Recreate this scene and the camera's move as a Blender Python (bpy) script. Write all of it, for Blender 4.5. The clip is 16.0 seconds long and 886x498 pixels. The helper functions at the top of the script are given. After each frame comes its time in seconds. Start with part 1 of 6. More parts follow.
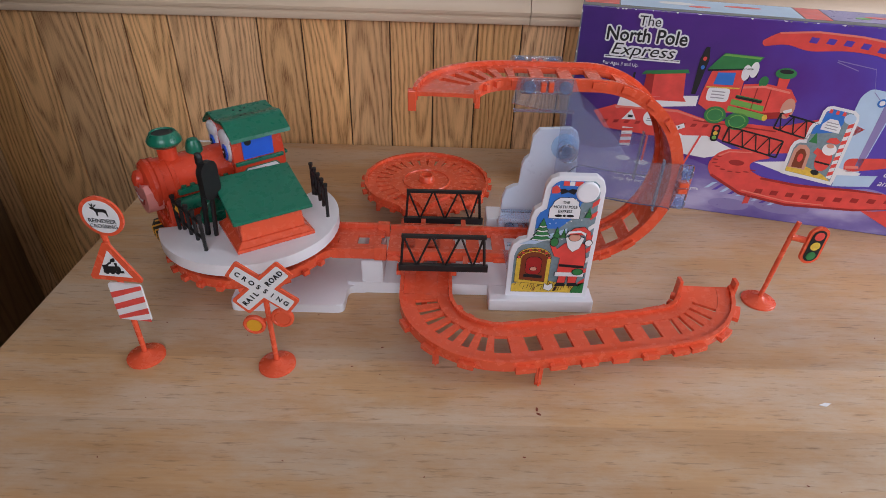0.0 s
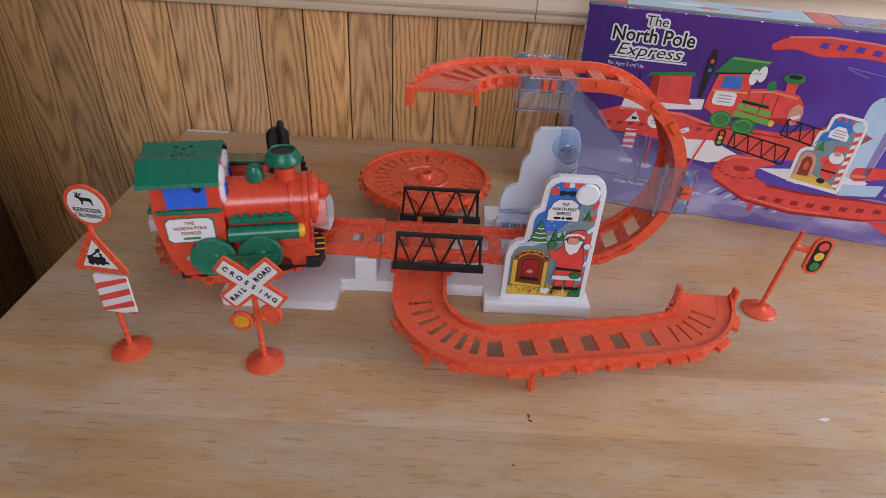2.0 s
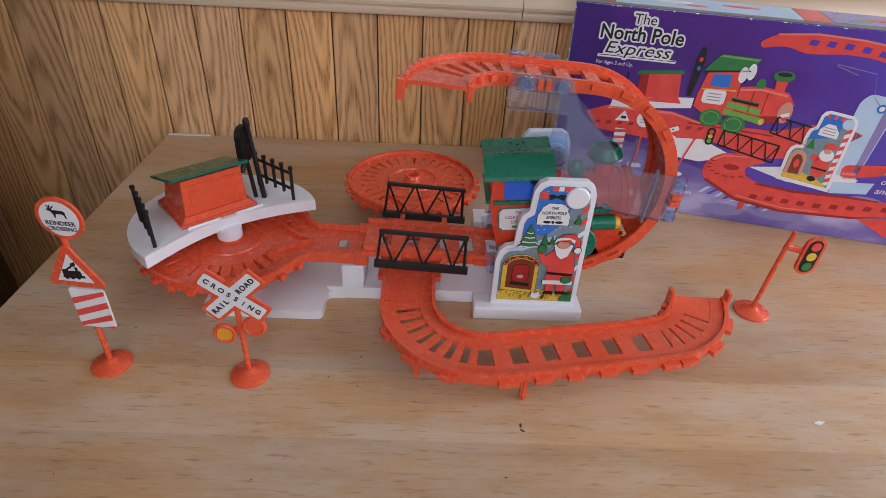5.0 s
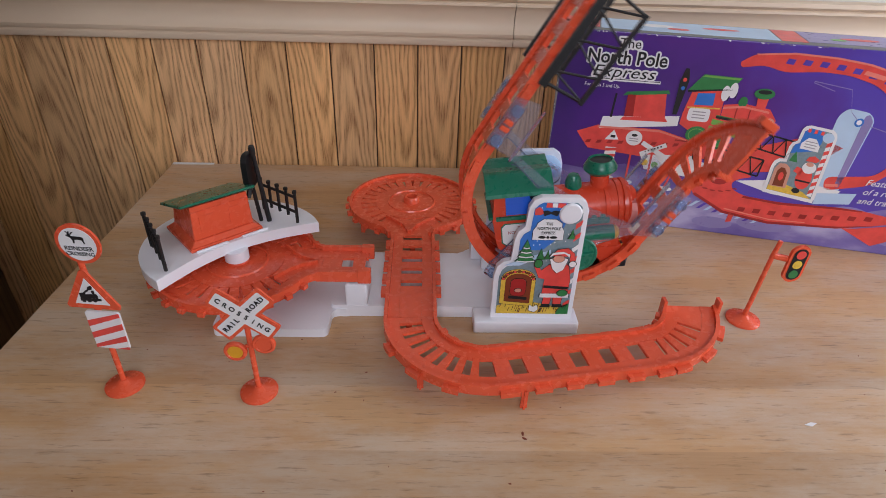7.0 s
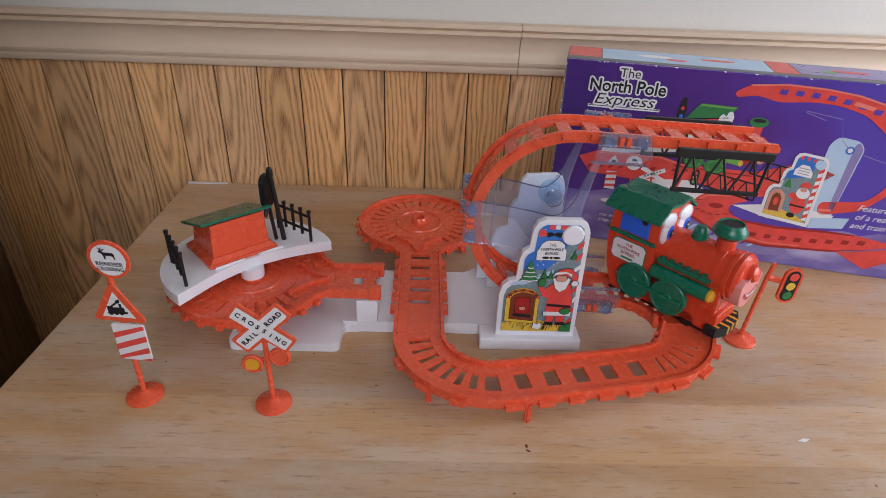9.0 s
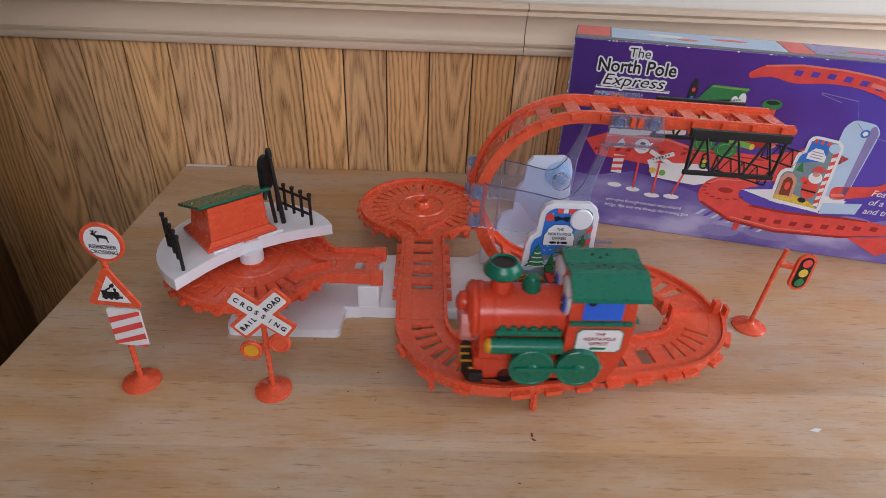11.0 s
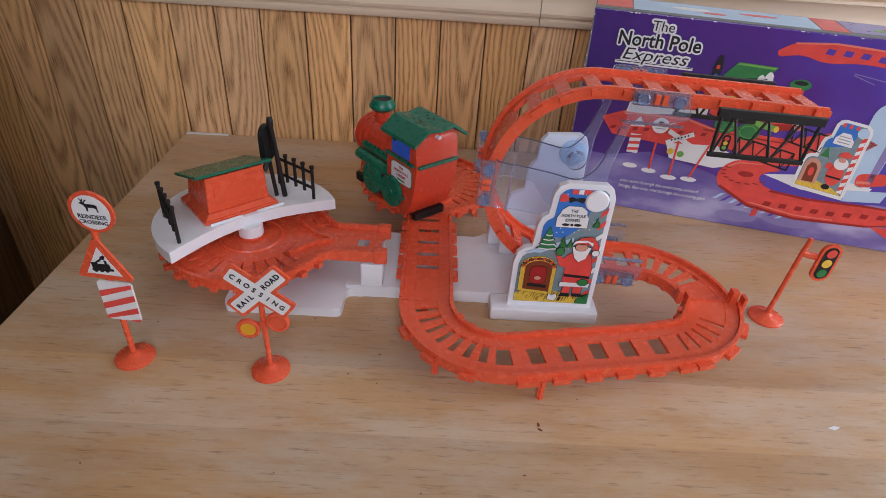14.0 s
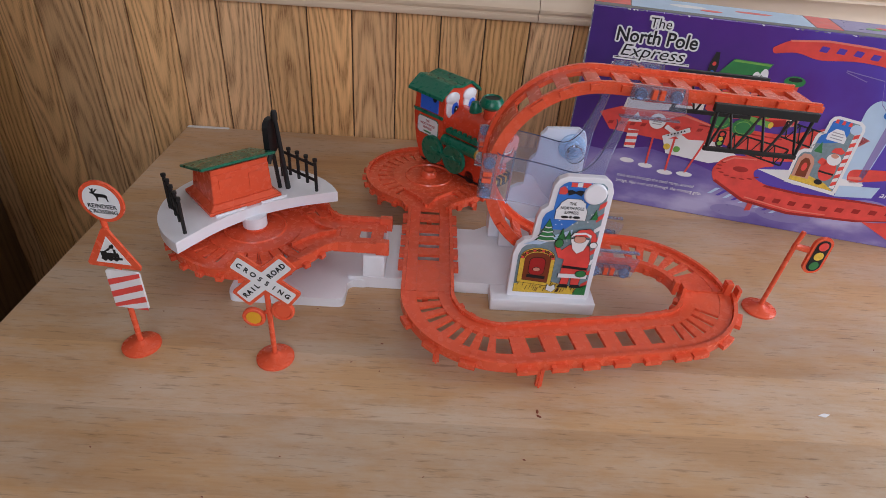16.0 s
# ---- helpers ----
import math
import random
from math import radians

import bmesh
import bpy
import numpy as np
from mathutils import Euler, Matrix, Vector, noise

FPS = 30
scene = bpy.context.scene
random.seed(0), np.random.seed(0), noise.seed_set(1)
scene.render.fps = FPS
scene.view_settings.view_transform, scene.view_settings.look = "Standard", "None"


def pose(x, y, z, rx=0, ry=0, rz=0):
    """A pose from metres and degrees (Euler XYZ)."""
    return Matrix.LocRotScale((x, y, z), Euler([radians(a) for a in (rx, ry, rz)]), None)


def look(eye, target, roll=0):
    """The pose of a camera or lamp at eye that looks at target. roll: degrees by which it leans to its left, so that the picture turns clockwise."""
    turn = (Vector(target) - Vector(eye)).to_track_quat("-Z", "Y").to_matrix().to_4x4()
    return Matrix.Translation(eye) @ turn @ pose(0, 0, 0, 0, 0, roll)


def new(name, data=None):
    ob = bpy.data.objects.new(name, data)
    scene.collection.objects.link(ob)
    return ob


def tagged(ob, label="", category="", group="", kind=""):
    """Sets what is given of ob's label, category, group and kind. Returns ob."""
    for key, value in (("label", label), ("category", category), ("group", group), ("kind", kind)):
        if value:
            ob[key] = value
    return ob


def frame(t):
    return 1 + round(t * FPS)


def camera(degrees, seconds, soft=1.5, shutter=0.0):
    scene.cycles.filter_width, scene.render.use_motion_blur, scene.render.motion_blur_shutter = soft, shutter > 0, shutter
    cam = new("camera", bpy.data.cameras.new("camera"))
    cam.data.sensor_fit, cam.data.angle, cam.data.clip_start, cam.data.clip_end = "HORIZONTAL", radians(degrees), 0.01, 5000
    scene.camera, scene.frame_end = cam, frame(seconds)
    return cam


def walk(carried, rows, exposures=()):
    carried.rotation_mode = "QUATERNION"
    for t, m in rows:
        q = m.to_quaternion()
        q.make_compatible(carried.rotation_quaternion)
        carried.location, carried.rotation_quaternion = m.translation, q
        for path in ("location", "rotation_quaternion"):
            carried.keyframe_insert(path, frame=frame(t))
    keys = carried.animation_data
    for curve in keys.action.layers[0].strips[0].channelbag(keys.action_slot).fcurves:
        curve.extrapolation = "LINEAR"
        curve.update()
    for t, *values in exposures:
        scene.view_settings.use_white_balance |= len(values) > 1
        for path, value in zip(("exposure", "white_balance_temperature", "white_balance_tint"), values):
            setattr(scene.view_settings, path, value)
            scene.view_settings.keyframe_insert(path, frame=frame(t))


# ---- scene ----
cam = camera(74.8, 16.0, soft=0.8, shutter=0.4)
PATH = [
    (0, (0.012, 0.051, 0.456), (0.038, 1.713, -0.657), 1.9),
    (0.5, (0.014, 0.055, 0.455), (0.037, 1.714, -0.662), 1.8),
    (1, (0.017, 0.058, 0.452), (0.035, 1.713, -0.67), 1.7),
    (1.5, (0.017, 0.062, 0.454), (0.032, 1.713, -0.674), 2.3),
    (2, (0.019, 0.065, 0.451), (0.041, 1.72, -0.672), 3.5),
    (2.5, (0.021, 0.07, 0.448), (0.045, 1.724, -0.675), 3.6),
    (3, (0.022, 0.08, 0.446), (0.053, 1.733, -0.679), 3.5),
    (3.5, (0.022, 0.083, 0.444), (0.063, 1.735, -0.682), 3.4),
    (4, (0.021, 0.083, 0.45), (0.066, 1.732, -0.681), 3.2),
    (6.3, (0.023, 0.073, 0.454), (0.096, 1.722, -0.675), 3.1),
    (6.5, (0.022, 0.07, 0.459), (0.088, 1.745, -0.633), 2.2),
    (7, (0.019, 0.057, 0.46), (0.078, 1.75, -0.603), 1.9),
    (7.5, (0.013, 0.041, 0.474), (0.071, 1.768, -0.533), 1.6),
    (8, (0.013, 0.027, 0.475), (0.069, 1.76, -0.522), 2.0),
    (8.5, (0.011, 0.027, 0.474), (0.072, 1.76, -0.522), 2.4),
    (9, (0.011, 0.031, 0.476), (0.062, 1.758, -0.531), 2.3),
    (9.2, (0.013, 0.031, 0.469), (0.06, 1.753, -0.546), 2.3),
    (11.5, (0.006, 0.052, 0.462), (0.059, 1.751, -0.592), 2.7),
    (12, (0.005, 0.058, 0.456), (0.061, 1.752, -0.606), 2.9),
    (12.5, (0.008, 0.065, 0.456), (0.063, 1.753, -0.615), 2.8),
    (13, (0.009, 0.071, 0.454), (0.071, 1.754, -0.625), 3.1),
    (13.5, (0.008, 0.072, 0.451), (0.054, 1.739, -0.652), 3.4),
    (14, (0.004, 0.073, 0.452), (0.046, 1.73, -0.667), 4.0),
    (14.5, (-0.001, 0.069, 0.451), (0.038, 1.727, -0.668), 4.2),
    (15, (-0.004, 0.066, 0.449), (0.037, 1.721, -0.672), 4.2),
    (15.5, (-0.002, 0.063, 0.45), (0.048, 1.717, -0.675), 4.2),
    (16, (-0.002, 0.059, 0.454), (0.055, 1.71, -0.674), 4.5),
]
walk(cam, [(t, look(eye, target, roll)) for t, eye, target, roll in PATH])

# ---- world, lights ----
world = bpy.data.worlds.new("world")
scene.world = world
world.use_nodes = True
wn = world.node_tree
sky = wn.nodes.new("ShaderNodeTexSky")
sky.sky_type, sky.sun_disc = "NISHITA", False
sky.sun_elevation, sky.sun_rotation = radians(40), radians(120)
wn.links.new(sky.outputs[0], wn.nodes["Background"].inputs[0])
wn.nodes["Background"].inputs[1].default_value = 0.1
scene.view_settings.exposure = 0.0


def window_light(name, m, sx, sy, watts, colour):
    lamp = bpy.data.lights.new(name, "AREA")
    lamp.shape, lamp.size, lamp.size_y, lamp.energy, lamp.color = "RECTANGLE", sx, sy, watts, colour
    ob = new(name, lamp)
    ob.matrix_world = m
    return ob


DAY = (0.835, 0.880, 1.0)
window_light("window_daylight", pose(1.495, 0.35, 0.60, 0, 90, 0), 1.0, 1.0, 17, DAY)
window_light("window_daylight", pose(-0.05, -1.595, 1.20, 90, 0, 0), 1.2, 0.8, 27, DAY)


# ---- materials ----
def material(name, colour, rough=0.4, metal=0.0, vary=0.12, scale=40.0, bump=0.05, bump_scale=120.0, coat=0.0, subsurface=0.0):
    m = bpy.data.materials.new(name)
    m.use_nodes = True
    nt = m.node_tree
    b = nt.nodes["Principled BSDF"]
    geo = nt.nodes.new("ShaderNodeTexCoord")
    n1 = nt.nodes.new("ShaderNodeTexNoise")
    n1.inputs["Scale"].default_value, n1.inputs["Detail"].default_value = scale, 5
    nt.links.new(geo.outputs["Object"], n1.inputs["Vector"])
    mix = nt.nodes.new("ShaderNodeMix")
    mix.data_type = "RGBA"
    mix.inputs["A"].default_value = (*[c * (1 - vary) for c in colour], 1)
    mix.inputs["B"].default_value = (*[min(1, c * (1 + vary)) for c in colour], 1)
    nt.links.new(n1.outputs["Fac"], mix.inputs["Factor"])
    nt.links.new(mix.outputs["Result"], b.inputs["Base Color"])
    n2 = nt.nodes.new("ShaderNodeTexNoise")
    n2.inputs["Scale"].default_value, n2.inputs["Detail"].default_value = bump_scale, 4
    nt.links.new(geo.outputs["Object"], n2.inputs["Vector"])
    ramp = nt.nodes.new("ShaderNodeMapRange")
    ramp.inputs["To Min"].default_value, ramp.inputs["To Max"].default_value = max(0.03, rough - 0.1), min(1, rough + 0.12)
    nt.links.new(n2.outputs["Fac"], ramp.inputs["Value"])
    nt.links.new(ramp.outputs["Result"], b.inputs["Roughness"])
    bp = nt.nodes.new("ShaderNodeBump")
    bp.inputs["Strength"].default_value, bp.inputs["Distance"].default_value = bump, 0.002
    nt.links.new(n2.outputs["Fac"], bp.inputs["Height"])
    nt.links.new(bp.outputs["Normal"], b.inputs["Normal"])
    b.inputs["Metallic"].default_value = metal
    b.inputs["Coat Weight"].default_value = coat
    if subsurface:
        b.inputs["Subsurface Weight"].default_value = subsurface
        b.inputs["Subsurface Radius"].default_value = (0.004, 0.0015, 0.001)
    return m


def wood(name, axis, light, dark, ring_scale, stretch, rough, contrast=1.0, by_piece=False, bump=0.15, lines=34.0, wear=None, boards=0.0):
    """Flat-sawn wood: long wavy growth lines along one axis, fine pores, slow change of tone."""
    m = bpy.data.materials.new(name)
    m.use_nodes = True
    nt = m.node_tree
    b = nt.nodes["Principled BSDF"]
    tc = nt.nodes.new("ShaderNodeTexCoord")
    vec = tc.outputs["Object"]
    if by_piece:
        info = nt.nodes.new("ShaderNodeObjectInfo")
        mul = nt.nodes.new("ShaderNodeMath")
        mul.operation = "MULTIPLY"
        mul.inputs[1].default_value = 37.0
        nt.links.new(info.outputs["Random"], mul.inputs[0])
        comb = nt.nodes.new("ShaderNodeCombineXYZ")
        for i in range(3):
            nt.links.new(mul.outputs[0], comb.inputs[i])
        add = nt.nodes.new("ShaderNodeVectorMath")
        nt.links.new(vec, add.inputs[0])
        nt.links.new(comb.outputs[0], add.inputs[1])
        vec = add.outputs[0]
    mp = nt.nodes.new("ShaderNodeMapping")
    s = [1.0, 1.0, 1.0]
    s[axis] = stretch
    mp.inputs["Scale"].default_value = s
    nt.links.new(vec, mp.inputs["Vector"])
    big = nt.nodes.new("ShaderNodeTexNoise")
    big.inputs["Scale"].default_value, big.inputs["Detail"].default_value = ring_scale, 1.5
    nt.links.new(mp.outputs[0], big.inputs["Vector"])
    rings = nt.nodes.new("ShaderNodeMath")
    rings.operation = "MULTIPLY"
    rings.inputs[1].default_value = lines
    nt.links.new(big.outputs["Fac"], rings.inputs[0])
    sine = nt.nodes.new("ShaderNodeMath")
    sine.operation = "SINE"
    nt.links.new(rings.outputs[0], sine.inputs[0])
    fine = nt.nodes.new("ShaderNodeTexNoise")
    fine.inputs["Scale"].default_value, fine.inputs["Detail"].default_value = 420.0, 6
    mp2 = nt.nodes.new("ShaderNodeMapping")
    s2 = [1.0, 1.0, 1.0]
    s2[axis] = 0.03
    mp2.inputs["Scale"].default_value = s2
    nt.links.new(vec, mp2.inputs["Vector"])
    nt.links.new(mp2.outputs[0], fine.inputs["Vector"])
    cloud = nt.nodes.new("ShaderNodeTexNoise")
    cloud.inputs["Scale"].default_value, cloud.inputs["Detail"].default_value = 6.0, 4
    nt.links.new(vec, cloud.inputs["Vector"])
    f1 = nt.nodes.new("ShaderNodeMapRange")
    f1.inputs["From Min"].default_value, f1.inputs["From Max"].default_value = -0.3, 1.0
    f1.inputs["To Min"].default_value, f1.inputs["To Max"].default_value = 0.0, 0.62 * contrast
    nt.links.new(sine.outputs[0], f1.inputs["Value"])
    f2 = nt.nodes.new("ShaderNodeMapRange")
    f2.inputs["From Min"].default_value, f2.inputs["From Max"].default_value = 0.35, 0.7
    f2.inputs["To Min"].default_value, f2.inputs["To Max"].default_value = 0.0, 0.5 * contrast
    nt.links.new(fine.outputs["Fac"], f2.inputs["Value"])
    tot = nt.nodes.new("ShaderNodeMath")
    tot.use_clamp = True
    nt.links.new(f1.outputs[0], tot.inputs[0])
    nt.links.new(f2.outputs[0], tot.inputs[1])
    mix = nt.nodes.new("ShaderNodeMix")
    mix.data_type = "RGBA"
    mix.inputs["A"].default_value, mix.inputs["B"].default_value = (*light, 1), (*dark, 1)
    nt.links.new(tot.outputs[0], mix.inputs["Factor"])
    if wear:
        mp3 = nt.nodes.new("ShaderNodeMapping")
        s3 = [1.0, 1.0, 1.0]
        s3[axis] = 0.3
        mp3.inputs["Scale"].default_value = s3
        nt.links.new(vec, mp3.inputs["Vector"])
        patch = nt.nodes.new("ShaderNodeTexNoise")
        patch.inputs["Scale"].default_value, patch.inputs["Detail"].default_value, patch.inputs["Roughness"].default_value = 9.0, 9, 0.74
        nt.links.new(mp3.outputs[0], patch.inputs["Vector"])
        pr = nt.nodes.new("ShaderNodeMapRange")
        pr.inputs["From Min"].default_value, pr.inputs["From Max"].default_value = 0.42, 0.60
        pr.inputs["To Min"].default_value, pr.inputs["To Max"].default_value = 0.0, 0.85
        nt.links.new(patch.outputs["Fac"], pr.inputs["Value"])
        mixw = nt.nodes.new("ShaderNodeMix")
        mixw.data_type = "RGBA"
        mixw.inputs["B"].default_value = (*wear, 1)
        nt.links.new(pr.outputs[0], mixw.inputs["Factor"])
        nt.links.new(mix.outputs["Result"], mixw.inputs["A"])
        mix = mixw
    hue = nt.nodes.new("ShaderNodeHueSaturation")
    v = nt.nodes.new("ShaderNodeMapRange")
    v.inputs["To Min"].default_value, v.inputs["To Max"].default_value = 0.8, 1.2
    nt.links.new(cloud.outputs["Fac"], v.inputs["Value"])
    value = v.outputs[0]
    if boards:
        sep = nt.nodes.new("ShaderNodeSeparateXYZ")
        nt.links.new(vec, sep.inputs[0])
        cell = nt.nodes.new("ShaderNodeMath")
        cell.operation = "SNAP"
        cell.inputs[1].default_value = boards
        nt.links.new(sep.outputs[1], cell.inputs[0])
        tone = nt.nodes.new("ShaderNodeTexWhiteNoise")
        tone.noise_dimensions = "1D"
        nt.links.new(cell.outputs[0], tone.inputs["W"])
        tr = nt.nodes.new("ShaderNodeMapRange")
        tr.inputs["To Min"].default_value, tr.inputs["To Max"].default_value = 0.90, 1.08
        nt.links.new(tone.outputs["Value"], tr.inputs["Value"])
        mulv = nt.nodes.new("ShaderNodeMath")
        mulv.operation = "MULTIPLY"
        nt.links.new(value, mulv.inputs[0])
        nt.links.new(tr.outputs[0], mulv.inputs[1])
        value = mulv.outputs[0]
        # short dark pores along the grain
        mp4 = nt.nodes.new("ShaderNodeMapping")
        mp4.inputs["Scale"].default_value = (0.10, 1.0, 1.0)
        nt.links.new(vec, mp4.inputs["Vector"])
        pore = nt.nodes.new("ShaderNodeTexNoise")
        pore.inputs["Scale"].default_value, pore.inputs["Detail"].default_value, pore.inputs["Roughness"].default_value = 260.0, 5, 0.7
        nt.links.new(mp4.outputs[0], pore.inputs["Vector"])
        pm = nt.nodes.new("ShaderNodeMapRange")
        pm.inputs["From Min"].default_value, pm.inputs["From Max"].default_value = 0.56, 0.74
        pm.inputs["To Min"].default_value, pm.inputs["To Max"].default_value = 0.0, 0.8
        nt.links.new(pore.outputs["Fac"], pm.inputs["Value"])
        mixp = nt.nodes.new("ShaderNodeMix")
        mixp.data_type = "RGBA"
        mixp.inputs["B"].default_value = (0.16, 0.085, 0.04, 1)
        nt.links.new(pm.outputs[0], mixp.inputs["Factor"])
        nt.links.new(mix.outputs["Result"], mixp.inputs["A"])
        mix = mixp
    nt.links.new(value, hue.inputs["Value"])
    nt.links.new(mix.outputs["Result"], hue.inputs["Color"])
    nt.links.new(hue.outputs[0], b.inputs["Base Color"])
    r = nt.nodes.new("ShaderNodeMapRange")
    r.inputs["To Min"].default_value, r.inputs["To Max"].default_value = rough - 0.1, rough + 0.15
    nt.links.new(cloud.outputs["Fac"], r.inputs["Value"])
    nt.links.new(r.outputs[0], b.inputs["Roughness"])
    bp = nt.nodes.new("ShaderNodeBump")
    bp.inputs["Strength"].default_value, bp.inputs["Distance"].default_value = bump, 0.001
    nt.links.new(tot.outputs[0], bp.inputs["Height"])
    nt.links.new(bp.outputs["Normal"], b.inputs["Normal"])
    return m


def oak(name, light, dark):
    """Flat-sawn veneer boards: arched growth lines up the board, fine open pores, a tone for each board."""
    m = bpy.data.materials.new(name)
    m.use_nodes = True
    nt = m.node_tree
    L, N = nt.links.new, nt.nodes.new
    b = nt.nodes["Principled BSDF"]

    def calc(op, a, c=None, d=None):
        n = N("ShaderNodeMath")
        n.operation = op
        for i, v in enumerate((a, c, d)):
            if v is None:
                continue
            if isinstance(v, (int, float)):
                n.inputs[i].default_value = v
            else:
                L(v, n.inputs[i])
        return n.outputs[0]

    def noise(vec, scale, detail, rough=0.5, stretch=(1, 1, 1)):
        mp = N("ShaderNodeMapping")
        mp.inputs["Scale"].default_value = stretch
        L(vec, mp.inputs["Vector"])
        n = N("ShaderNodeTexNoise")
        n.inputs["Scale"].default_value, n.inputs["Detail"].default_value, n.inputs["Roughness"].default_value = scale, detail, rough
        L(mp.outputs[0], n.inputs["Vector"])
        return n.outputs["Fac"]

    def span(v, f0, f1, t0, t1):
        n = N("ShaderNodeMapRange")
        for k, x in (("From Min", f0), ("From Max", f1), ("To Min", t0), ("To Max", t1)):
            n.inputs[k].default_value = x
        L(v, n.inputs["Value"])
        return n.outputs[0]
    tc, info = N("ShaderNodeTexCoord"), N("ShaderNodeObjectInfo")
    rnd = info.outputs["Random"]
    rnd2 = calc("FRACT", calc("MULTIPLY", rnd, 17.31))
    rnd3 = calc("FRACT", calc("MULTIPLY", rnd, 71.7))
    sep = N("ShaderNodeSeparateXYZ")
    L(tc.outputs["Object"], sep.inputs[0])
    off = N("ShaderNodeCombineXYZ")
    for i in range(3):
        L(calc("MULTIPLY", rnd, 53.0), off.inputs[i])
    add = N("ShaderNodeVectorMath")
    L(tc.outputs["Object"], add.inputs[0])
    L(off.outputs[0], add.inputs[1])
    vec = add.outputs[0]
    warp = noise(vec, 14.0, 3, 0.55, (1, 1, 0.22))
    wob = noise(vec, 60.0, 3, 0.6, (1, 1, 0.12))
    # distance from a heart that leans slowly through the board
    x = calc("SUBTRACT", sep.outputs[0], calc("MULTIPLY_ADD", rnd2, 0.085, -0.005))
    x = calc("ADD", x, calc("MULTIPLY_ADD", warp, 0.050, -0.025))
    z = calc("MULTIPLY", calc("SUBTRACT", sep.outputs[2], calc("MULTIPLY_ADD", rnd3, 0.75, -0.30)), 0.085)
    r = calc("SQRT", calc("ADD", calc("MULTIPLY", x, x), calc("MULTIPLY", z, z)))
    r = calc("ADD", r, calc("MULTIPLY", wob, 0.0045))
    wave = calc("SINE", calc("MULTIPLY", r, 760.0))
    ring = calc("POWER", calc("MULTIPLY_ADD", wave, 0.5, 0.5), 1.6)
    pores = span(noise(vec, 620.0, 5, 0.65, (1, 1, 0.05)), 0.46, 0.66, 0.0, 1.0)
    streak = span(noise(vec, 110.0, 3, 0.6, (1, 1, 0.03)), 0.3, 0.75, 0.0, 0.22)
    early = calc("MULTIPLY", pores, calc("MULTIPLY_ADD", ring, 0.40, 0.18))
    fac = calc("ADD", calc("ADD", calc("MULTIPLY", ring, 0.38), early), streak)
    clamp = calc("MINIMUM", fac, 1.0)
    mix = N("ShaderNodeMix")
    mix.data_type = "RGBA"
    mix.inputs["A"].default_value, mix.inputs["B"].default_value = (*light, 1), (*dark, 1)
    L(clamp, mix.inputs["Factor"])
    hue = N("ShaderNodeHueSaturation")
    tone = calc("MULTIPLY", span(rnd3, 0, 1, 0.88, 1.10), span(noise(vec, 5.0, 3), 0.3, 0.7, 0.90, 1.10))
    L(tone, hue.inputs["Value"])
    L(span(rnd2, 0, 1, 0.92, 1.06), hue.inputs["Saturation"])
    L(mix.outputs["Result"], hue.inputs["Color"])
    L(hue.outputs[0], b.inputs["Base Color"])
    L(span(clamp, 0, 1, 0.28, 0.50), b.inputs["Roughness"])
    bp = N("ShaderNodeBump")
    bp.inputs["Strength"].default_value, bp.inputs["Distance"].default_value = 0.2, 0.0008
    bp.invert = True
    L(clamp, bp.inputs["Height"])
    L(bp.outputs["Normal"], b.inputs["Normal"])
    return m


def clear_plastic(name, tint, body):
    """Thin clear moulded plastic: mostly lets light through, with a faint tinted body and a gloss."""
    m = bpy.data.materials.new(name)
    m.use_nodes = True
    nt = m.node_tree
    nt.nodes.remove(nt.nodes["Principled BSDF"])
    out = nt.nodes["Material Output"]
    tr = nt.nodes.new("ShaderNodeBsdfTransparent")
    tr.inputs[0].default_value = (*tint, 1)
    df = nt.nodes.new("ShaderNodeBsdfDiffuse")
    df.inputs[0].default_value = (0.58, 0.66, 0.86, 1)
    m1 = nt.nodes.new("ShaderNodeMixShader")
    m1.inputs[0].default_value = body
    nt.links.new(tr.outputs[0], m1.inputs[1])
    nt.links.new(df.outputs[0], m1.inputs[2])
    gl = nt.nodes.new("ShaderNodeBsdfGlossy")
    gl.inputs["Roughness"].default_value = 0.08
    fr = nt.nodes.new("ShaderNodeFresnel")
    fr.inputs[0].default_value = 1.4
    m2 = nt.nodes.new("ShaderNodeMixShader")
    nt.links.new(fr.outputs[0], m2.inputs[0])
    nt.links.new(m1.outputs[0], m2.inputs[1])
    nt.links.new(gl.outputs[0], m2.inputs[2])
    nt.links.new(m2.outputs[0], out.inputs[0])
    return m


RED = material("orange_red_plastic", (0.75, 0.100, 0.042), 0.25, vary=0.05, bump=0.015)
TRAIN_RED = material("red_plastic", (0.66, 0.058, 0.023), 0.24, vary=0.05, bump=0.015)
GREEN = material("green_plastic", (0.005, 0.150, 0.088), 0.28, vary=0.06, bump=0.02)
WHITE = material("white_plastic", (0.78, 0.78, 0.83), 0.35, vary=0.04)
BLACK = material("black_plastic", (0.006, 0.006, 0.007), 0.5)
PINK = material("pink_plastic", (0.72, 0.27, 0.25), 0.35)
PPINK = material("pink_highlight_print", (0.80, 0.22, 0.17), 0.35)
YELLOW = material("yellow_paint", (0.75, 0.36, 0.02), 0.4)
BLUE = material("blue_paint", (0.02, 0.13, 0.72), 0.3)
SKYBLUE = material("blue_sky_print", (0.03, 0.17, 0.58), 0.35)
PALE = material("pale_blue_print", (0.45, 0.60, 0.78), 0.4)
LILAC = material("lilac_print", (0.26, 0.22, 0.46), 0.3, scale=14, vary=0.3)
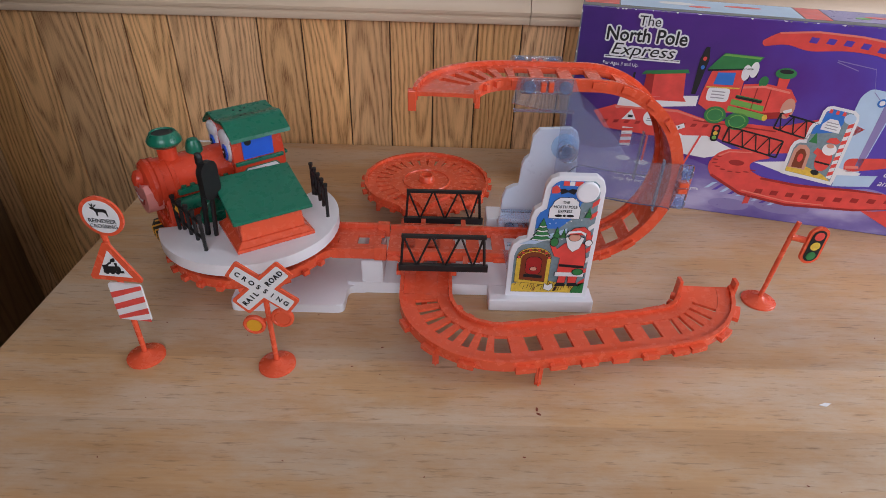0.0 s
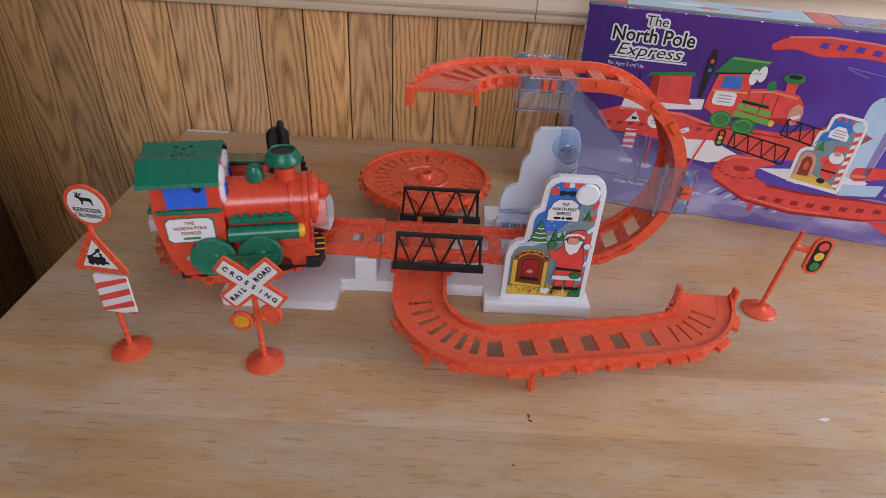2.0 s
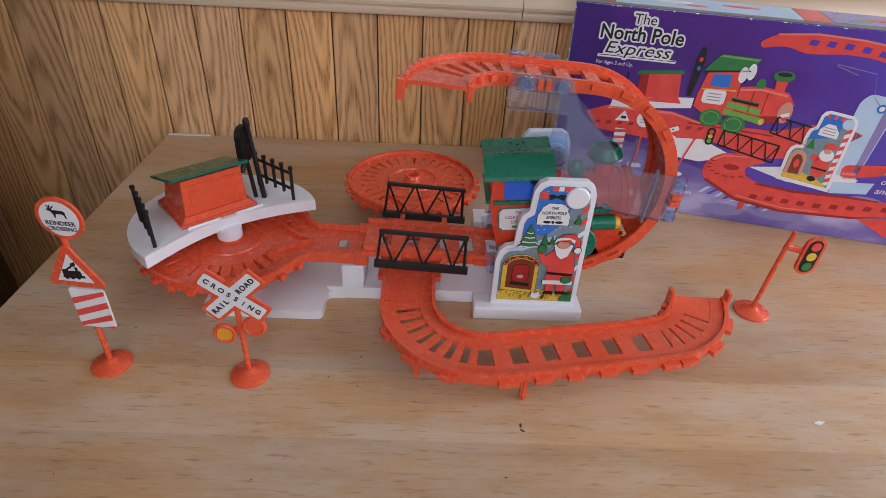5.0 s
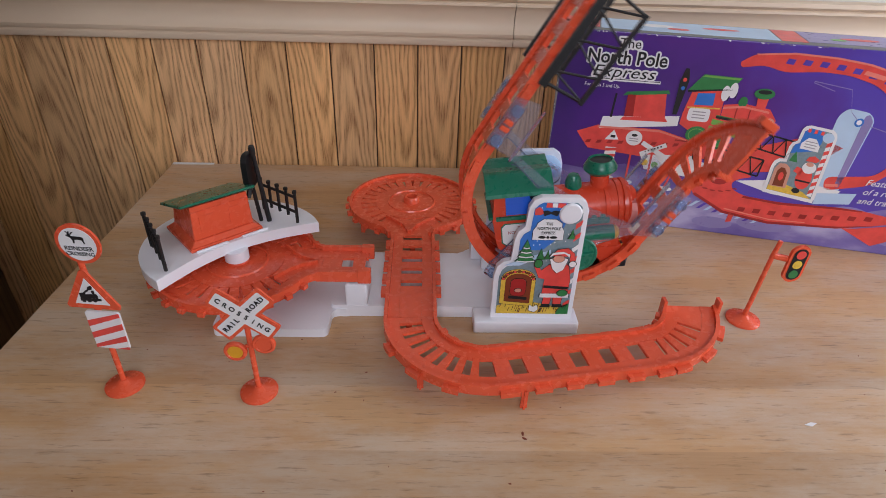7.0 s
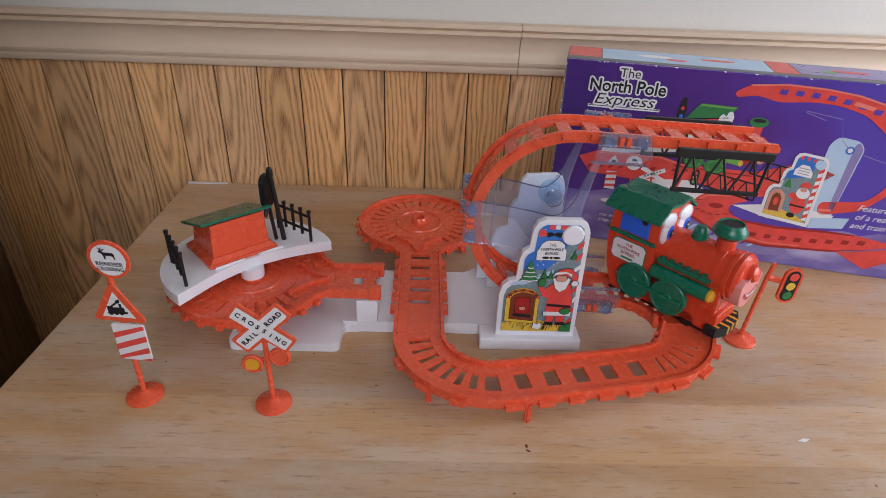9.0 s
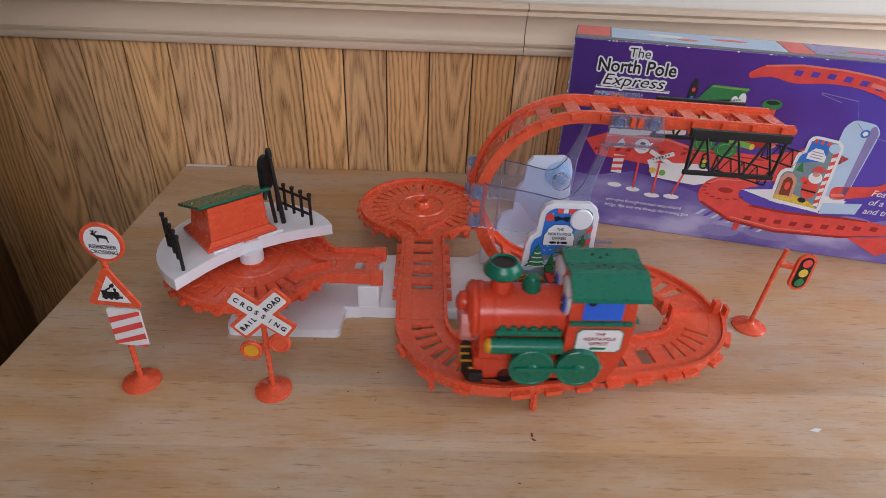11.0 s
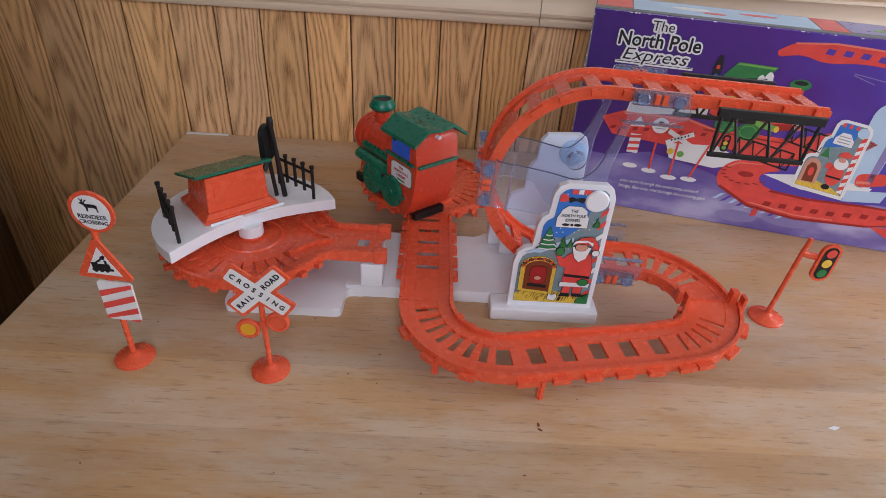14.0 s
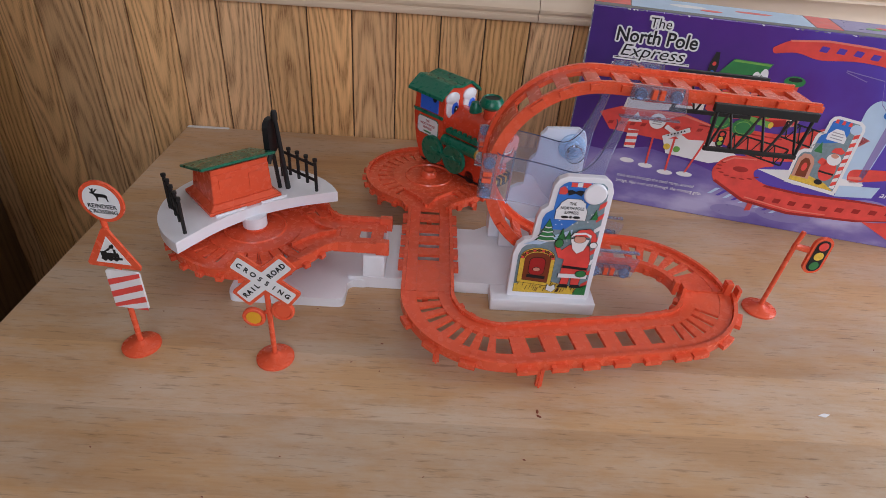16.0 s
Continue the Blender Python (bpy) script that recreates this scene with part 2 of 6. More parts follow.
SUPPORTWHITE = material("bluish_white_plastic", (0.74, 0.83, 0.96), 0.3, vary=0.04)
AXLEBLUE = material("blue_tinted_plastic", (0.45, 0.68, 0.95), 0.12, vary=0.05)
INK = material("black_ink", (0.006, 0.006, 0.008), 0.6)
def printed_sky(name):
    """Violet print that turns bluer and lighter towards one end, with soft clouds of tone."""
    m = bpy.data.materials.new(name)
    m.use_nodes = True
    nt = m.node_tree
    b = nt.nodes["Principled BSDF"]
    tc = nt.nodes.new("ShaderNodeTexCoord")
    sep = nt.nodes.new("ShaderNodeSeparateXYZ")
    nt.links.new(tc.outputs["Object"], sep.inputs[0])
    no = nt.nodes.new("ShaderNodeTexNoise")
    no.inputs["Scale"].default_value, no.inputs["Detail"].default_value = 7.0, 5
    nt.links.new(tc.outputs["Object"], no.inputs["Vector"])
    mad = nt.nodes.new("ShaderNodeMath")
    mad.operation = "MULTIPLY_ADD"
    mad.inputs[1].default_value = 1.3
    nt.links.new(sep.outputs[0], mad.inputs[0])
    nt.links.new(no.outputs["Fac"], mad.inputs[2])
    ramp = nt.nodes.new("ShaderNodeValToRGB")
    ramp.color_ramp.elements[0].position, ramp.color_ramp.elements[0].color = 0.42, (0.050, 0.020, 0.165, 1)
    ramp.color_ramp.elements[1].position, ramp.color_ramp.elements[1].color = 1.15, (0.100, 0.060, 0.42, 1)
    mid = ramp.color_ramp.elements.new(0.75)
    mid.color = (0.090, 0.024, 0.245, 1)
    nt.links.new(mad.outputs[0], ramp.inputs[0])
    nt.links.new(ramp.outputs[0], b.inputs["Base Color"])
    b.inputs["Roughness"].default_value = 0.28
    bp = nt.nodes.new("ShaderNodeBump")
    bp.inputs["Strength"].default_value, bp.inputs["Distance"].default_value = 0.25, 0.004
    nt.links.new(no.outputs["Fac"], bp.inputs["Height"])
    nt.links.new(bp.outputs["Normal"], b.inputs["Normal"])
    return m


def printed_snow(name):
    """Airbrushed snow print: violet shade with pale drifts lying across it."""
    m = bpy.data.materials.new(name)
    m.use_nodes = True
    nt = m.node_tree
    b = nt.nodes["Principled BSDF"]
    tc = nt.nodes.new("ShaderNodeTexCoord")
    mp = nt.nodes.new("ShaderNodeMapping")
    mp.inputs["Scale"].default_value = (0.45, 1.0, 1.0)
    nt.links.new(tc.outputs["Object"], mp.inputs["Vector"])
    no = nt.nodes.new("ShaderNodeTexNoise")
    no.inputs["Scale"].default_value, no.inputs["Detail"].default_value = 17.0, 5
    nt.links.new(mp.outputs[0], no.inputs["Vector"])
    ramp = nt.nodes.new("ShaderNodeValToRGB")
    ramp.color_ramp.elements[0].position, ramp.color_ramp.elements[0].color = 0.34, (0.105, 0.065, 0.30, 1)
    ramp.color_ramp.elements[1].position, ramp.color_ramp.elements[1].color = 0.68, (0.44, 0.40, 0.62, 1)
    mid = ramp.color_ramp.elements.new(0.52)
    mid.color = (0.20, 0.155, 0.42, 1)
    nt.links.new(no.outputs["Fac"], ramp.inputs[0])
    nt.links.new(ramp.outputs[0], b.inputs["Base Color"])
    b.inputs["Roughness"].default_value = 0.28
    return m


PURPLE = printed_sky("violet_print")
SNOW = printed_snow("snow_print")
GREYINK = material("grey_ink", (0.35, 0.33, 0.36), 0.5)
PRED = material("red_print", (0.74, 0.072, 0.060), 0.32, scale=60, vary=0.3)
PDRED = material("dark_red_print", (0.35, 0.02, 0.02), 0.35, scale=60, vary=0.3)
PGREEN = material("green_print", (0.03, 0.20, 0.06), 0.35, scale=60, vary=0.3)
PLIME = material("light_green_print", (0.16, 0.40, 0.08), 0.35)
PWHITE = material("white_print", (0.78, 0.78, 0.80), 0.35, vary=0.05)
PYELLOW = material("yellow_print", (0.72, 0.48, 0.06), 0.4, vary=0.3, scale=300)
PBROWN = material("brown_print", (0.20, 0.04, 0.015), 0.4)
PTEAL = material("grey_teal_print", (0.19, 0.27, 0.31), 0.4, scale=250, vary=0.3)
PSKIN = material("pale_pink_print", (0.62, 0.30, 0.22), 0.4)
GREYCARD = material("worn_grey_card", (0.20, 0.20, 0.20), 0.6, vary=0.3, scale=25)
STEEL = material("steel_screw", (0.6, 0.6, 0.6), 0.3, metal=1.0)
PAINT = material("cream_paint", (0.66, 0.51, 0.37), 0.45, vary=0.06, scale=8)
WALLPAINT = material("off_white_wall_paint", (0.63, 0.595, 0.54), 0.7, vary=0.04, scale=5, bump=0.2)
DARKGROOVE = material("dark_groove_paint", (0.085, 0.042, 0.017), 0.7)
CARPET = material("brown_carpet", (0.05, 0.04, 0.03), 0.95, vary=0.3, scale=60, bump=0.6)
TABLEWOOD = wood("worn_light_wood", 0, (0.57, 0.345, 0.175), (0.36, 0.19, 0.085), 5.0, 0.14, 0.36, 0.40, lines=60.0, wear=(0.57, 0.445, 0.335), boards=0.085)
PANELWOOD = oak("oak_panelling", (0.84, 0.490, 0.225), (0.25, 0.102, 0.032))
# dark so the added west walls throw little light back
DARKPANEL = wood("dark_panelling", 2, (0.16, 0.09, 0.04), (0.08, 0.04, 0.018), 9.0, 0.1, 0.5, 0.8, lines=100.0)
CLEAR = clear_plastic("clear_plastic", (0.93, 0.95, 0.99), 0.085)
EDGE_REFLECTION = material("dark_edge_reflection", (0.05, 0.06, 0.13), 0.2)
FROST = clear_plastic("cloudy_clear_plastic", (0.80, 0.87, 0.98), 0.20)
STUD = clear_plastic("blue_tinted_clear_plastic", (0.62, 0.74, 0.95), 0.22)


# ---- mesh helpers ----
def part(name, bm, mat, parent=None, label="", smooth=False):
    me = bpy.data.meshes.new(name)
    bmesh.ops.recalc_face_normals(bm, faces=bm.faces)
    bm.to_mesh(me)
    bm.free()
    me.materials.append(mat)
    if smooth:
        me.polygons.foreach_set("use_smooth", [True] * len(me.polygons))
        me.set_sharp_from_angle(angle=radians(38))
    ob = new(name, me)
    if parent:
        ob.parent = parent
    if label:
        tagged(ob, label)
    return ob


def thing(name, m, label, category, group="", kind=""):
    ob = new(name)
    ob.empty_display_size = 0.02
    ob.matrix_world = m
    return tagged(ob, label, category, group, kind)


def box(bm, x0, x1, y0, y1, z0, z1, bevel=0.0, m=None):
    vs = [bm.verts.new((x, y, z)) for x in (x0, x1) for y in (y0, y1) for z in (z0, z1)]
    fs = [bm.faces.new([vs[i] for i in q]) for q in ((0, 1, 3, 2), (4, 6, 7, 5), (0, 4, 5, 1), (2, 3, 7, 6), (0, 2, 6, 4), (1, 5, 7, 3))]
    if bevel:
        es = list({e for f in fs for e in f.edges})
        r = bmesh.ops.bevel(bm, geom=es, offset=bevel, segments=2, profile=0.6, affect="EDGES")
        vs = list({v for f in r["faces"] for v in f.verts})
    if m is not None:
        bmesh.ops.transform(bm, matrix=m, verts=vs)
    return bm


def boxed(*a, bevel=0.0, m=None):
    return box(bmesh.new(), *a, bevel=bevel, m=m)


def prism(points, z0, z1, m=None, bevel=0.0, bm=None):
    """A flat outline, raised from z0 to z1."""
    bm = bm or bmesh.new()
    lo = [bm.verts.new((x, y, z0)) for x, y in points]
    hi = [bm.verts.new((x, y, z1)) for x, y in points]
    n = len(points)
    bm.faces.new(lo[::-1])
    top = bm.faces.new(hi)
    for i in range(n):
        bm.faces.new((lo[i], lo[(i + 1) % n], hi[(i + 1) % n], hi[i]))
    vs = lo + hi
    if bevel:
        r = bmesh.ops.bevel(bm, geom=list(top.edges), offset=bevel, segments=2, profile=0.6, affect="EDGES")
        vs = list(bm.verts)
    if m is not None:
        bmesh.ops.transform(bm, matrix=m, verts=vs)
    return bm


def lathe(profile, n=24, m=None, bm=None):
    """A turned form from (radius, height) pairs about z, closed at both ends."""
    bm = bm or bmesh.new()
    rings, made = [], []
    for r, z in profile:
        if r < 1e-6:
            ring = [bm.verts.new((0, 0, z))]
        else:
            ring = [bm.verts.new((r * math.cos(2 * math.pi * i / n), r * math.sin(2 * math.pi * i / n), z)) for i in range(n)]
        rings.append(ring)
        made += ring
    for a, b in zip(rings, rings[1:]):
        for i in range(n):
            q = [a[i % len(a)], a[(i + 1) % len(a)], b[(i + 1) % len(b)], b[i % len(b)]]
            q = list(dict.fromkeys(q))
            if len(q) > 2:
                bm.faces.new(q)
    for ring, flip in ((rings[0], True), (rings[-1], False)):
        if len(ring) > 2:
            bm.faces.new(ring[::-1] if flip else ring)
    if m is not None:
        bmesh.ops.transform(bm, matrix=m, verts=made)
    return bm


def rod(bm, a, b, r, n=10, r2=None):
    a, b = Vector(a), Vector(b)
    d = b - a
    m = Matrix.Translation(a) @ d.to_track_quat("Z", "Y").to_matrix().to_4x4()
    return lathe([(r, 0), (r if r2 is None else r2, d.length)], n, m, bm)


def rounded(w, h, r, n=5, cx=0.0, cy=0.0):
    """A rectangle with round corners, as an outline."""
    pts = []
    for sx, sy, a0 in ((1, 1, 0), (-1, 1, 90), (-1, -1, 180), (1, -1, 270)):
        for i in range(n + 1):
            a = radians(a0 + 90 * i / n)
            pts.append((cx + sx * (w / 2 - r) + r * math.cos(a), cy + sy * (h / 2 - r) + r * math.sin(a)))
    return pts


def ellipse(cx, cy, rx, ry, n=28, a0=0, a1=360):
    full = a1 - a0 >= 360
    return [(cx + rx * math.cos(radians(a0 + (a1 - a0) * i / (n if full else n - 1))), cy + ry * math.sin(radians(a0 + (a1 - a0) * i / (n if full else n - 1)))) for i in range(n)]


def sweep(bm, frames, u0, u1, z0, z1):
    """A strip from offset u0 to u1 across and z0 to z1 up, along frames (x ahead, y left, z up)."""
    last = None
    for f in frames:
        ring = [bm.verts.new(f @ Vector((0, u, z))) for u, z in ((u0, z0), (u1, z0), (u1, z1), (u0, z1))]
        if last:
            for i in range(4):
                bm.faces.new((last[i], last[(i + 1) % 4], ring[(i + 1) % 4], ring[i]))
        else:
            bm.faces.new(ring[::-1])
        last = ring
    bm.faces.new(last)
    return bm


def frames_along(points, ups=None):
    out = []
    pts = [Vector(p) for p in points]
    for i, p in enumerate(pts):
        d = (pts[min(i + 1, len(pts) - 1)] - pts[max(i - 1, 0)]).normalized()
        up = Vector(ups[i]) if ups else Vector((0, 0, 1))
        left = up.cross(d).normalized()
        up = d.cross(left)
        out.append(Matrix(((d.x, left.x, up.x, p.x), (d.y, left.y, up.y, p.y), (d.z, left.z, up.z, p.z), (0, 0, 0, 1))))
    return out


def lettering(name, text, size, m, mat, parent, label="", squeeze=1.0, shear=0.0, bold=0.0, depth=0.0002, align="CENTER"):
    """Raised print: the words as a thin mesh, lying in m's xy plane."""
    cu = bpy.data.curves.new(name, "FONT")
    cu.body, cu.size, cu.align_x, cu.align_y, cu.extrude, cu.shear, cu.offset = text, size, align, "CENTER", depth, shear, bold
    cu.resolution_u = 3
    tmp = bpy.data.objects.new(name, cu)
    me = bpy.data.meshes.new_from_object(tmp)
    bpy.data.objects.remove(tmp)
    me.transform(m @ Matrix.Diagonal((squeeze, 1, 1, 1)))
    me.materials.clear()
    me.materials.append(mat)
    ob = new(name, me)
    ob.parent = parent
    if label:
        tagged(ob, label)
    return ob


def upright(x, y, z, rz=0.0):
    """A plane standing up and facing the viewer: its x to the right, its y up."""
    return pose(x, y, z, 90, 0, rz)


# ---- the room ----
WALL_Y = 1.092
GROOVE = 0.0762
RAIL_Z0, RAIL_Z1 = 0.228, 0.312


def build_room():
    floor = part("floor", boxed(-2.0, 1.5, -1.6, 1.2, -0.80, -0.74), CARPET)
    tagged(floor, "dark brown carpet floor under the table", "floor", kind="structure")
    ceiling = part("ceiling", boxed(-2.0, 1.5, -1.6, 1.2, 1.66, 1.72), WALLPAINT)
    tagged(ceiling, "plain off-white ceiling", "ceiling", kind="structure")
    north = part("wall_north", boxed(-2.0, 1.5, WALL_Y + 0.006, WALL_Y + 0.1, -0.74, 0.30), DARKGROOVE)
    tagged(north, "oak-look wall panelling with dark vertical grooves below a chair rail", "wall", kind="structure")
    upper = part("wall_north_upper", boxed(-2.0, 1.5, WALL_Y + 0.004, WALL_Y + 0.1, 0.301, 1.66), WALLPAINT)
    tagged(upper, "off-white painted wall above the chair rail", "wall", kind="structure")
    plank = None
    for i in range(-18, 20):
        if plank is None:
            plank = part("plank", boxed(0.0011, GROOVE - 0.0011, -0.006, 0.0, -0.74, RAIL_Z0 + 0.03, bevel=0.0015), PANELWOOD, north)
            ob = plank
        else:
            ob = new("plank", plank.data)
            ob.parent = north
        ob.location = (i * GROOVE, WALL_Y + 0.006, 0)
    # west walls out of view, added close and dark to shade the left side
    for name, box_ in (("west_shade_wall", (-0.98, -0.88, 0.402, 1.09)), ("west_shade_wall_near", (-0.98, -0.52, -1.6, 0.40))):
        w = part(name, boxed(*box_, -0.74, 1.66), DARKPANEL)
        tagged(w, "unseen dark brown panelled wall added to shade the left side", "wall", kind="structure")
    # the two walls with windows: sill, head and jambs round an opening
    def holed(name, along, at, a0, a1, o0, o1, s, hd):
        bm = bmesh.new()
        for p0, p1, z0, z1 in ((a0, o0, -0.74, 1.66), (o1, a1, -0.74, 1.66), (o0, o1, -0.74, s), (o0, o1, hd, 1.66)):
            if along == "y":
                box(bm, at, at + 0.1, p0, p1, z0, z1)
            else:
                box(bm, p0, p1, at - 0.1, at, z0, z1)
        w = part(name, bm, WALLPAINT)
        tagged(w, "plain off-white wall with a window opening", "wall", kind="structure")
    holed("wall_east", "y", 1.5, -1.7, 1.2, -0.15, 0.85, 0.10, 1.10)
    holed("wall_south", "x", -1.6, -2.0, 1.5, -0.65, 0.55, 0.8, 1.6)
    prof = [(0.0, 0.228), (-0.012, 0.228), (-0.014, 0.231), (-0.014, 0.237), (-0.011, 0.240), (-0.012, 0.243), (-0.016, 0.244), (-0.017, 0.249),
            (-0.012, 0.256), (-0.010, 0.268), (-0.012, 0.281), (-0.018, 0.291), (-0.022, 0.294), (-0.022, 0.298), (-0.019, 0.300), (-0.022, 0.302), (-0.026, 0.305), (-0.026, 0.312), (0.0, 0.313)]
    for x0, x1 in ((-2.0, 0.1615), (0.1627, 1.5)):
        bm = prism([(-y, z) for y, z in prof], x0, x1, m=Matrix(((0, 0, 1, 0), (-1, 0, 0, WALL_Y + 0.0), (0, 1, 0, 0), (0, 0, 0, 1))))
        tagged(part("chair_rail", bm, PAINT, smooth=True), "cream painted chair rail moulding on the wall", "moulding", kind="structure")


TABLE_X0 = -0.463


def build_table():
    t = thing("table", pose(0, 0, 0), "worn light wooden table with scratches, pushed against the wall", "table")
    part("tabletop", boxed(TABLE_X0, 1.0, 0.12, 1.085, -0.022, 0.0, bevel=0.003), TABLEWOOD, t)
    part("apron", boxed(TABLE_X0 + 0.05, 0.95, 0.17, 0.19, -0.10, -0.0225), TABLEWOOD, t)
    part("apron", boxed(TABLE_X0 + 0.05, 0.95, 1.02, 1.04, -0.10, -0.0225), TABLEWOOD, t)
    for x in (TABLE_X0 + 0.05, 0.90):
        for y in (0.17, 0.99):
            part("leg", boxed(x, x + 0.05, y, y + 0.05, -0.74, -0.0225), TABLEWOOD, t)


build_room()
build_table()


# ---- the track ----
HALF = 0.031          # half width of a track between its outer rails
LOW, HIGH = 0.032, 0.060   # running heights of the lower and the raised track
HUB = (0.170, 0.66, 0.1645)   # axle of the flip ramp
RADIUS = HUB[2] - HIGH
END_Z = 0.0515        # where the loop takes over from the lowered ramp


def arc(cx, cy, r, a0, a1, n):
    return [(cx + r * math.cos(radians(a0 + (a1 - a0) * i / n)), cy + r * math.sin(radians(a0 + (a1 - a0) * i / n))) for i in range(n + 1)]


def resample(points, step):
    pts = [Vector(p) for p in points]
    lens = [0.0]
    for a, b in zip(pts, pts[1:]):
        lens.append(lens[-1] + (b - a).length)
    n = max(2, round(lens[-1] / step))
    out, j = [], 0
    for i in range(n + 1):
        s = lens[-1] * i / n
        while j < len(lens) - 2 and lens[j + 1] < s:
            j += 1
        f = (s - lens[j]) / max(1e-9, lens[j + 1] - lens[j])
        out.append(pts[j].lerp(pts[j + 1], f))
    return out


STEP = 0.002


def even(points, ups=None):
    """Frames every STEP metres along a line of points; ups are carried along."""
    pts = [Vector(p) for p in points]
    dist = [0.0]
    for a, b in zip(pts, pts[1:]):
        dist.append(dist[-1] + (b - a).length)
    n = max(2, round(dist[-1] / STEP))
    rp, ru, j = [], [], 0
    for i in range(n + 1):
        s = dist[-1] * i / n
        while j < len(dist) - 2 and dist[j + 1] < s:
            j += 1
        f = (s - dist[j]) / max(1e-9, dist[j + 1] - dist[j])
        rp.append(pts[j].lerp(pts[j + 1], f))
        ru.append(Vector(ups[j]).lerp(Vector(ups[j + 1]), f) if ups else Vector((0, 0, 1)))
    return frames_along(rp, ru)


def track_parts(frames, parent, sections, slot=0.0135, nub=0.0064, mat=None):
    """Two moulded rails with a shoulder, and sleepers with openings between them.
    sections: (share of the length where it ends, sleeper length, opening length); opening 0 is a plain floor."""
    for side in (-1, 1):
        bm = bmesh.new()
        lo, hi = sorted((side * (HALF - 0.0042), side * HALF))
        sweep(bm, frames, lo, hi, -0.0085, 0.0042)
        part("rail", bm, RED, parent)
        bm = bmesh.new()
        lo, hi = sorted((side * slot, side * (HALF - 0.0043)))
        sweep(bm, frames, lo, hi, -0.004, 0.0)
        part("shoulder", bm, RED, parent)
    n = len(frames)
    i = count = 0
    for end, bar, gap in sections:
        stop = min(n - 1, round(end * (n - 1)))
        if gap == 0:
            part("floor_strip", sweep(bmesh.new(), frames[i:stop + 1], -slot + 0.0001, slot - 0.0001, -0.0042, -0.0004), RED, parent)
            i = stop
            continue
        b, g = max(1, round(bar / STEP)), max(1, round(gap / STEP))
        while i < stop:
            j = min(i + b, n - 1)
            if j > i:
                part("sleeper", sweep(bmesh.new(), frames[i:j + 1], -slot + 0.0001, slot - 0.0001, -0.0042, -0.0004), RED, parent)
                count += 1
                k0, k1 = (max(0, i - 1), min(n - 1, j + 1)) if b < 6 else (i, j)
                if nub and k1 > k0 and (b >= 6 or count % 2):
                    for side in (-1, 1):
                        lo, hi = sorted((side * (HALF + 0.0002), side * (HALF + nub)))
                        part("sleeper_end", sweep(bmesh.new(), frames[k0:k1 + 1], lo, hi, -0.0068, -0.0008), RED, parent)
            i = j + g


def leg_part(parent, x, y, top):
    bm = bmesh.new()
    box(bm, x - 0.0035, x + 0.0035, y - 0.002, y + 0.002, 0.0, top, bevel=0.0006)
    box(bm, x - 0.001, x + 0.001, y - 0.004, y + 0.004, 0.0, top - 0.001)
    part("leg", bm, RED, parent)


def build_loop():
    """The low loop: from the flip ramp's end round to the crossing and up the straight to the far turntable."""
    t = thing("loop_track", pose(0, 0, 0), "orange-red plastic toy track curve with ladder sleepers on short legs", "toy track", "toy track pieces")
    r = 0.052
    plan = arc(0.3265 - r, 0.590, r, 0, -79, 24) + arc(0.085, 0.588, 0.083, 281, 180, 36)
    total = r * radians(79) + 0.083 * radians(101)
    ln = math.dist(plan[24], plan[25])
    total += ln
    pts = resample([(x, y, 0) for x, y in plan], 0.003)
    n = len(pts)
    for i, p in enumerate(pts):
        f = min(1.0, i / (n - 1) / 0.30)
        p.z = END_Z + (LOW - END_Z) * f * (2 - f)
    a1 = r * radians(79) / total
    a2 = a1 + ln / total
    track_parts(even(pts), t, ((0.05, 0.01, 0), (a1, 0.0080, 0.0050), (a2, 0.018, 0.017), (0.97, 0.0085, 0.0070), (1.0, 0.01, 0)), slot=0.0130)
    leg_part(t, 0.123, 0.481, LOW - 0.005)
    leg_part(t, 0.015, 0.508, 0.026)
    for x in (0.2945, 0.3585):   # upright catches at the end
        part("catch", boxed(x - 0.002, x + 0.002, 0.580, 0.591, END_Z - 0.012, END_Z + 0.013, bevel=0.0008), RED, t)
    bm = bmesh.new()
    box(bm, 0.2990, 0.3540, 0.588, 0.5915, END_Z - 0.008, END_Z - 0.002)
    part("end_bar", bm, RED, t)
    s = thing("straight_track", pose(0, 0, 0), "orange-red plastic straight toy track with open ladder sleepers", "toy track", "toy track pieces")
    track_parts(even([(0.002, 0.5885, LOW), (0.0, 0.776, LOW)]), s, ((0.24, 0.01, 0), (0.93, 0.015, 0.013), (1.0, 0.01, 0)))
    leg_part(s, 0.0, 0.60, LOW - 0.005)
    leg_part(s, 0.0, 0.76, LOW - 0.005)


